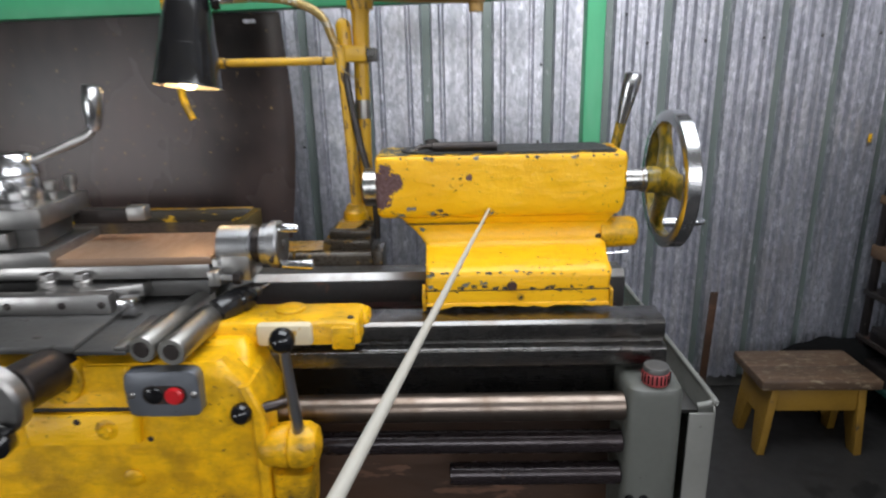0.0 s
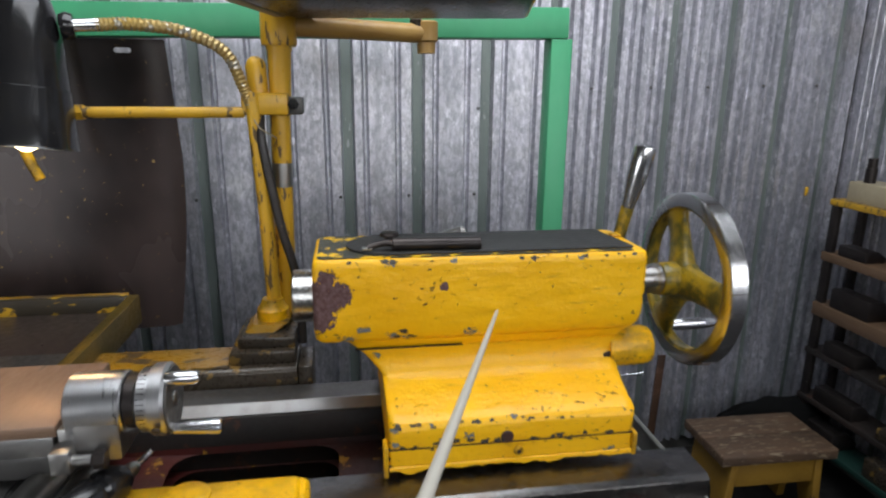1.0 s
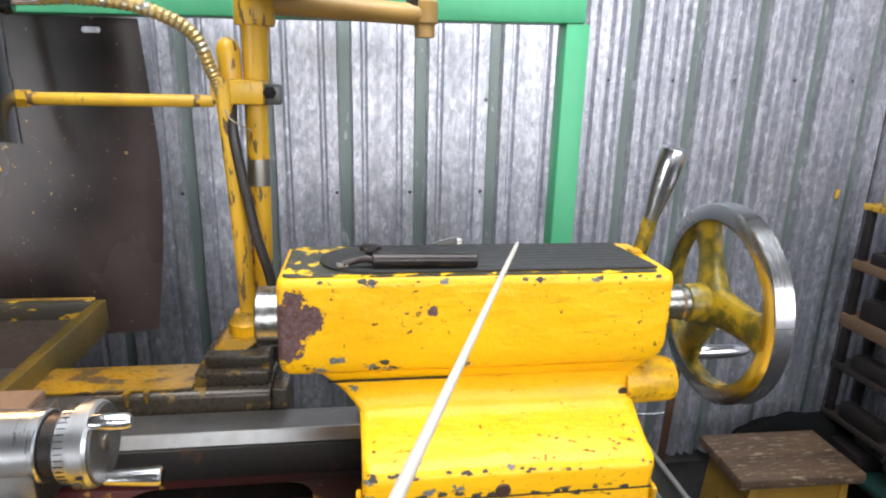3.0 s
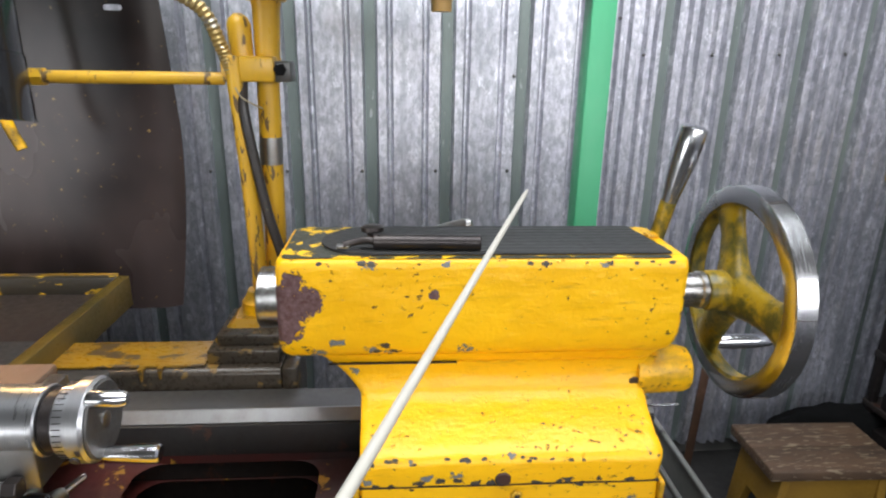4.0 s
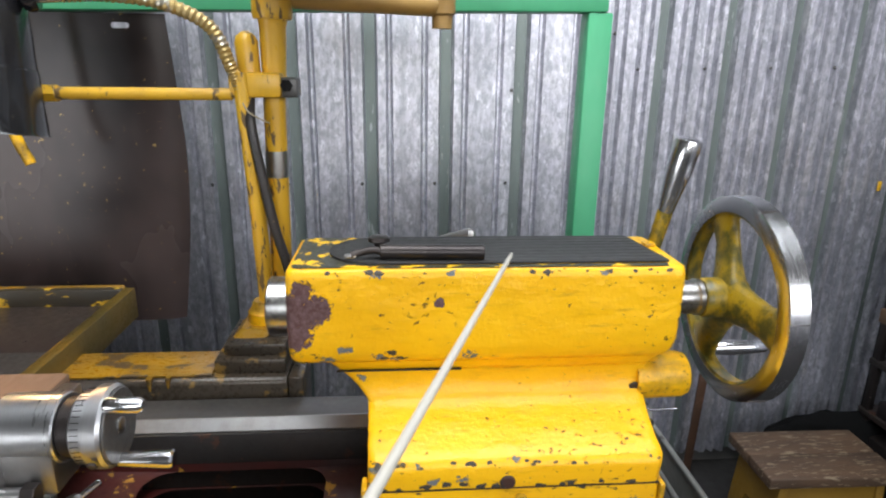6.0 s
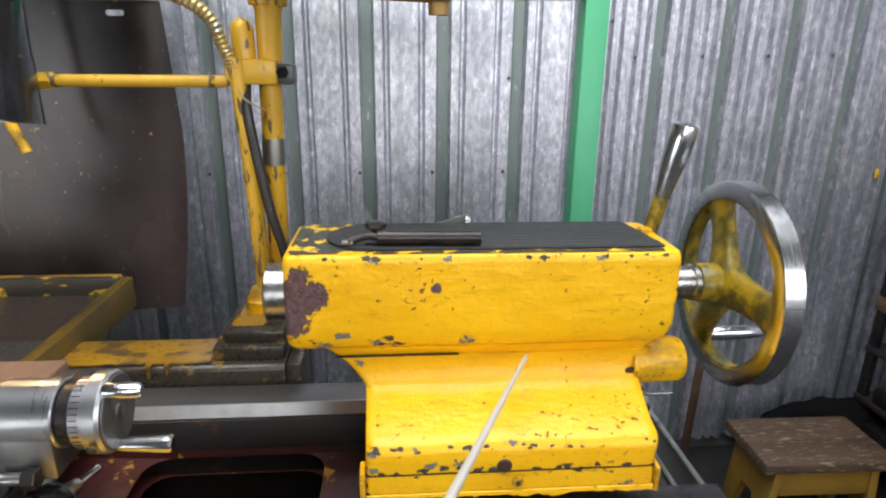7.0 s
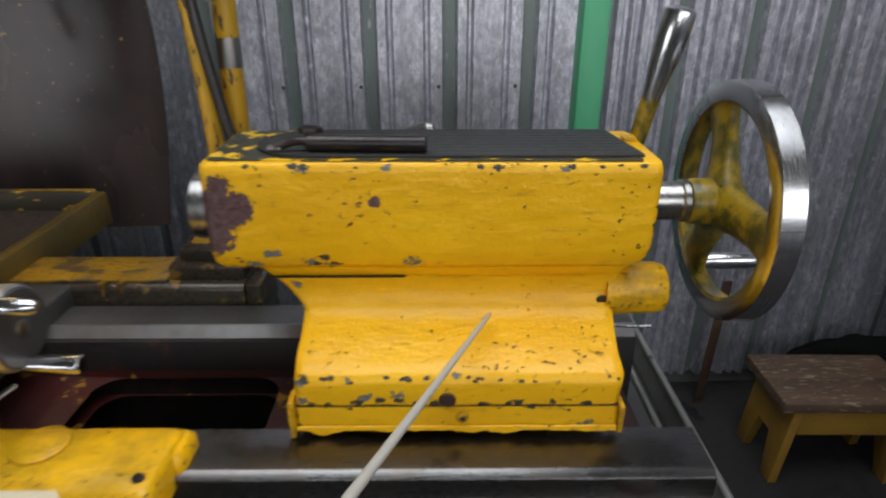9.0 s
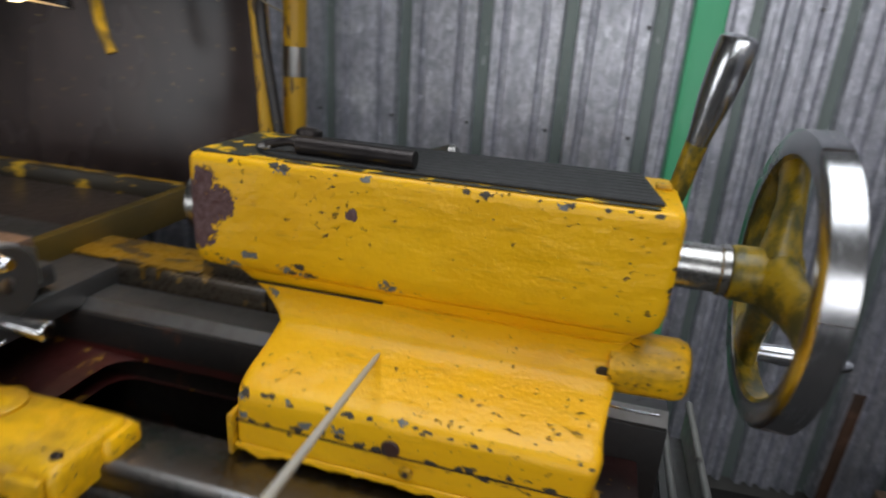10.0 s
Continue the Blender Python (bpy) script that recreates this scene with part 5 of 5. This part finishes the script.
for y in (-0.096, 0.076):
    part("rail", box(-0.126, 0.126, y, y + 0.02, 0.165, 0.2475, 0.003, m=ST), M_STOOLYEL, stool)

# ---- shelf rack along the side wall ----
RK = SIDE @ pose(0.06, -0.005, 0)
rack = thing("shelf_rack", RK @ Vector((0.6, -0.1, 0)), "steel shelf rack with yellow top shelf and dark wooden shelves", "rack")
for u in (0.09, 1.3):
    for v in (-0.13, -0.03):
        part("upright", box(u - 0.012, u + 0.012, v, v + 0.02, 0, 0.985, 0.002, m=RK), M_OLDSTEEL, rack)
for z, mat, th in ((0.985, M_YELP, 0.02), (0.81, M_WOOD, 0.03), (0.635, M_WOOD, 0.045), (0.47, M_INSIDE, 0.02), (0.30, M_INSIDE, 0.02), (0.16, M_TEAL, 0.02)):
    part("shelf", box(0.07, 1.35, -0.135, -0.02, z - th, z, 0.003, m=RK), mat, rack)
stock = thing("wood_block", RK @ Vector((0.2, -0.12, 0.985)), "pale wooden block on the yellow shelf", "block")
part("block", box(0.12, 0.42, -0.125, -0.03, 0.9852, 1.05, 0.004, m=RK), M_PALEWOOD, stock)
for i, (u, v, h, r) in enumerate(((0.17, -0.10, 0.075, 0.016), (0.24, -0.07, 0.09, 0.018), (0.33, -0.09, 0.06, 0.02))):
    p = RK @ Vector((u, v, 1.0503))
    sk = thing("steel_bush", p, "dark steel bush standing on the wooden block", "bush", "bushes on the block")
    part("body", turned([(0, r), (0.6, r), (0.62, r * 0.8), (1, r * 0.8)], p, p + Vector((0, 0, h)), 20), M_OLDSTEEL if i != 1 else M_STEEL, sk)
rng = random.Random(4)
for z in (0.81, 0.635, 0.47, 0.30, 0.16):
    for k in range(5):
        u = 0.12 + 0.23 * k + rng.uniform(0, 0.04)
        l, w, h = rng.uniform(0.1, 0.18), rng.uniform(0.06, 0.10), rng.uniform(0.03, 0.07)
        it = thing("scrap_piece", RK @ Vector((u + l / 2, -0.12, z)), "dark oily metal offcut lying on the shelf", "offcut", "offcuts on the shelves")
        bm = extrude_x([(0, 0), (0, h), (w * 0.6, h), (w, h * 0.4), (w, 0)], 0, l, 0.004)
        bm.transform(RK @ Matrix.Translation((u, -0.13, z + 0.0003)))
        part("piece", bm, M_BLACKO if k % 2 else M_OLDSTEEL, it)

# dark bundle behind the stool, rusty bar and paint mark at the wall
sack = thing("dark_sack", (1.28, 2.1, 0), "black oily sack slumped behind the stool", "sack", move=(0.055, 0, 0))
bm = bmesh.new()
bmesh.ops.create_icosphere(bm, subdivisions=4, radius=1.0)
for v in bm.verts:
    w = 1 + 0.22 * noise.noise(v.co * 1.7) + 0.07 * noise.noise(v.co * 5)
    v.co = Vector((1.30 + v.co.x * 0.24 * w, 2.09 + v.co.y * 0.085 * w, max(0.0, 0.12 + v.co.z * 0.16 * w)))
part("bag", bm, M_SACK, sack)
bar = thing("rusty_bar", (0.85, 2.12, 0), "rusty flat bar leaning against the wall", "bar", move=(0.05, 0.03, 0))
part("flat", prism([(-0.014, 0), (0.014, 0), (0.014, 0.46), (-0.014, 0.46)], pose(0.86, 2.10, 0.0, 93, 0, 3.9), 0.006, 0.001), M_RUST, bar)
mark = part("paint_mark", box(1.140, 1.153, -0.0062, -0.0045, 0.972, 1.002, 0.0005, 1, m=WALL), M_YELP, wall_n, "small yellow paint mark")

# ---- pointer stick ----
stick = thing("pointer_stick", (0, 0, 0), "thin pale wooden pointer stick with a sharpened tip", "stick")
part("rod", turned([(0, 0.0006), (0.008, 0.0019), (0.02, 0.0024), (0.3, 0.0031), (0.5, 0.0036), (0.75, 0.0044), (1, 0.0047)], (0, 0, 0), (0, 0, 1.0), 20), M_STICK, stick)


def motions():
    """The stick's tip and a point on its shaft, time by time."""
    rows = [
        (0.0, 0.043, 1.073, 1.026, -0.080, 0.277, 1.061),
        (0.2, 0.048, 1.075, 1.007, -0.074, 0.334, 1.049),
        (0.3, 0.043, 1.080, 0.995, -0.075, 0.379, 1.058),
        (0.5, 0.070, 1.081, 1.015, -0.067, 0.462, 1.081),
        (0.7, 0.058, 1.079, 1.020, -0.080, 0.541, 1.105),
        (0.8, 0.065, 1.077, 0.994, -0.076, 0.552, 1.121),
        (1.0, 0.078, 1.075, 1.046, -0.078, 0.585, 1.145),
        (1.2, 0.047, 1.074, 1.049, -0.078, 0.622, 1.141),
        (1.4, 0.021, 1.074, 1.090, -0.067, 0.654, 1.155),
        (1.5, 0.028, 1.073, 1.110, -0.052, 0.662, 1.168),
        (1.8, 0.043, 1.071, 1.122, -0.044, 0.687, 1.164),
        (2.0, 0.046, 1.075, 1.133, -0.042, 0.698, 1.163),
        (2.2, 0.054, 1.070, 1.111, -0.045, 0.698, 1.158),
        (2.4, 0.067, 1.070, 1.105, -0.053, 0.698, 1.151),
        (2.5, 0.069, 1.075, 1.115, -0.059, 0.698, 1.148),
        (2.7, 0.099, 1.100, 1.152, -0.056, 0.700, 1.146),
        (3.8, 0.110, 1.110, 1.137, -0.048, 0.702, 1.139),
        (4.0, 0.108, 1.110, 1.187, -0.052, 0.705, 1.137),
        (4.2, 0.105, 1.109, 1.142, -0.046, 0.704, 1.138),
        (4.5, 0.112, 1.109, 1.124, -0.045, 0.705, 1.139),
        (4.8, 0.099, 1.099, 1.130, -0.047, 0.701, 1.139),
        (5.0, 0.090, 1.100, 1.195, -0.060, 0.699, 1.140),
        (5.2, 0.080, 1.100, 1.160, -0.059, 0.697, 1.141),
        (5.4, 0.092, 1.100, 1.131, -0.048, 0.693, 1.143),
        (5.5, 0.093, 1.101, 1.125, -0.054, 0.692, 1.145),
        (5.7, 0.083, 1.101, 1.160, -0.058, 0.692, 1.143),
        (6.8, 0.115, 1.070, 0.999, -0.006, 0.755, 1.076),
        (7.0, 0.111, 1.070, 1.001, -0.006, 0.753, 1.074),
        (7.3, 0.112, 1.070, 0.993, -0.010, 0.751, 1.068),
        (7.5, 0.105, 1.040, 0.943, 0.002, 0.764, 1.050),
        (7.7, 0.092, 1.060, 0.984, -0.018, 0.733, 1.076),
        (8.0, 0.101, 1.029, 0.945, -0.001, 0.750, 1.060),
        (8.3, 0.107, 1.030, 0.939, 0.005, 0.740, 1.061),
        (8.5, 0.097, 1.071, 1.041, -0.030, 0.718, 1.080),
        (8.8, 0.108, 1.058, 0.954, 0.015, 0.732, 1.067),
        (9.0, 0.122, 1.066, 0.964, 0.025, 0.748, 1.046),
        (9.2, 0.136, 1.075, 1.005, 0.034, 0.797, 1.042),
        (9.4, 0.126, 1.063, 0.988, 0.044, 0.831, 1.038),
        (9.5, 0.112, 1.058, 0.957, 0.060, 0.856, 1.029),
        (9.6, 0.112, 1.054, 0.963, 0.075, 0.868, 1.032),
        (9.7, 0.089, 1.070, 0.984, 0.053, 0.865, 1.029),
        (9.8, 0.038, 1.076, 0.973, 0.034, 0.853, 1.010),
        (10.0, 0.041, 1.067, 0.954, 0.073, 0.817, 1.013),
    ]
    walk(stick, [(t, Matrix.Translation((x, y, z)) @ Vector((u - x, v - y, w - z)).to_track_quat("Z", "Y").to_matrix().to_4x4()) for t, x, y, z, u, v, w in rows])


motions()
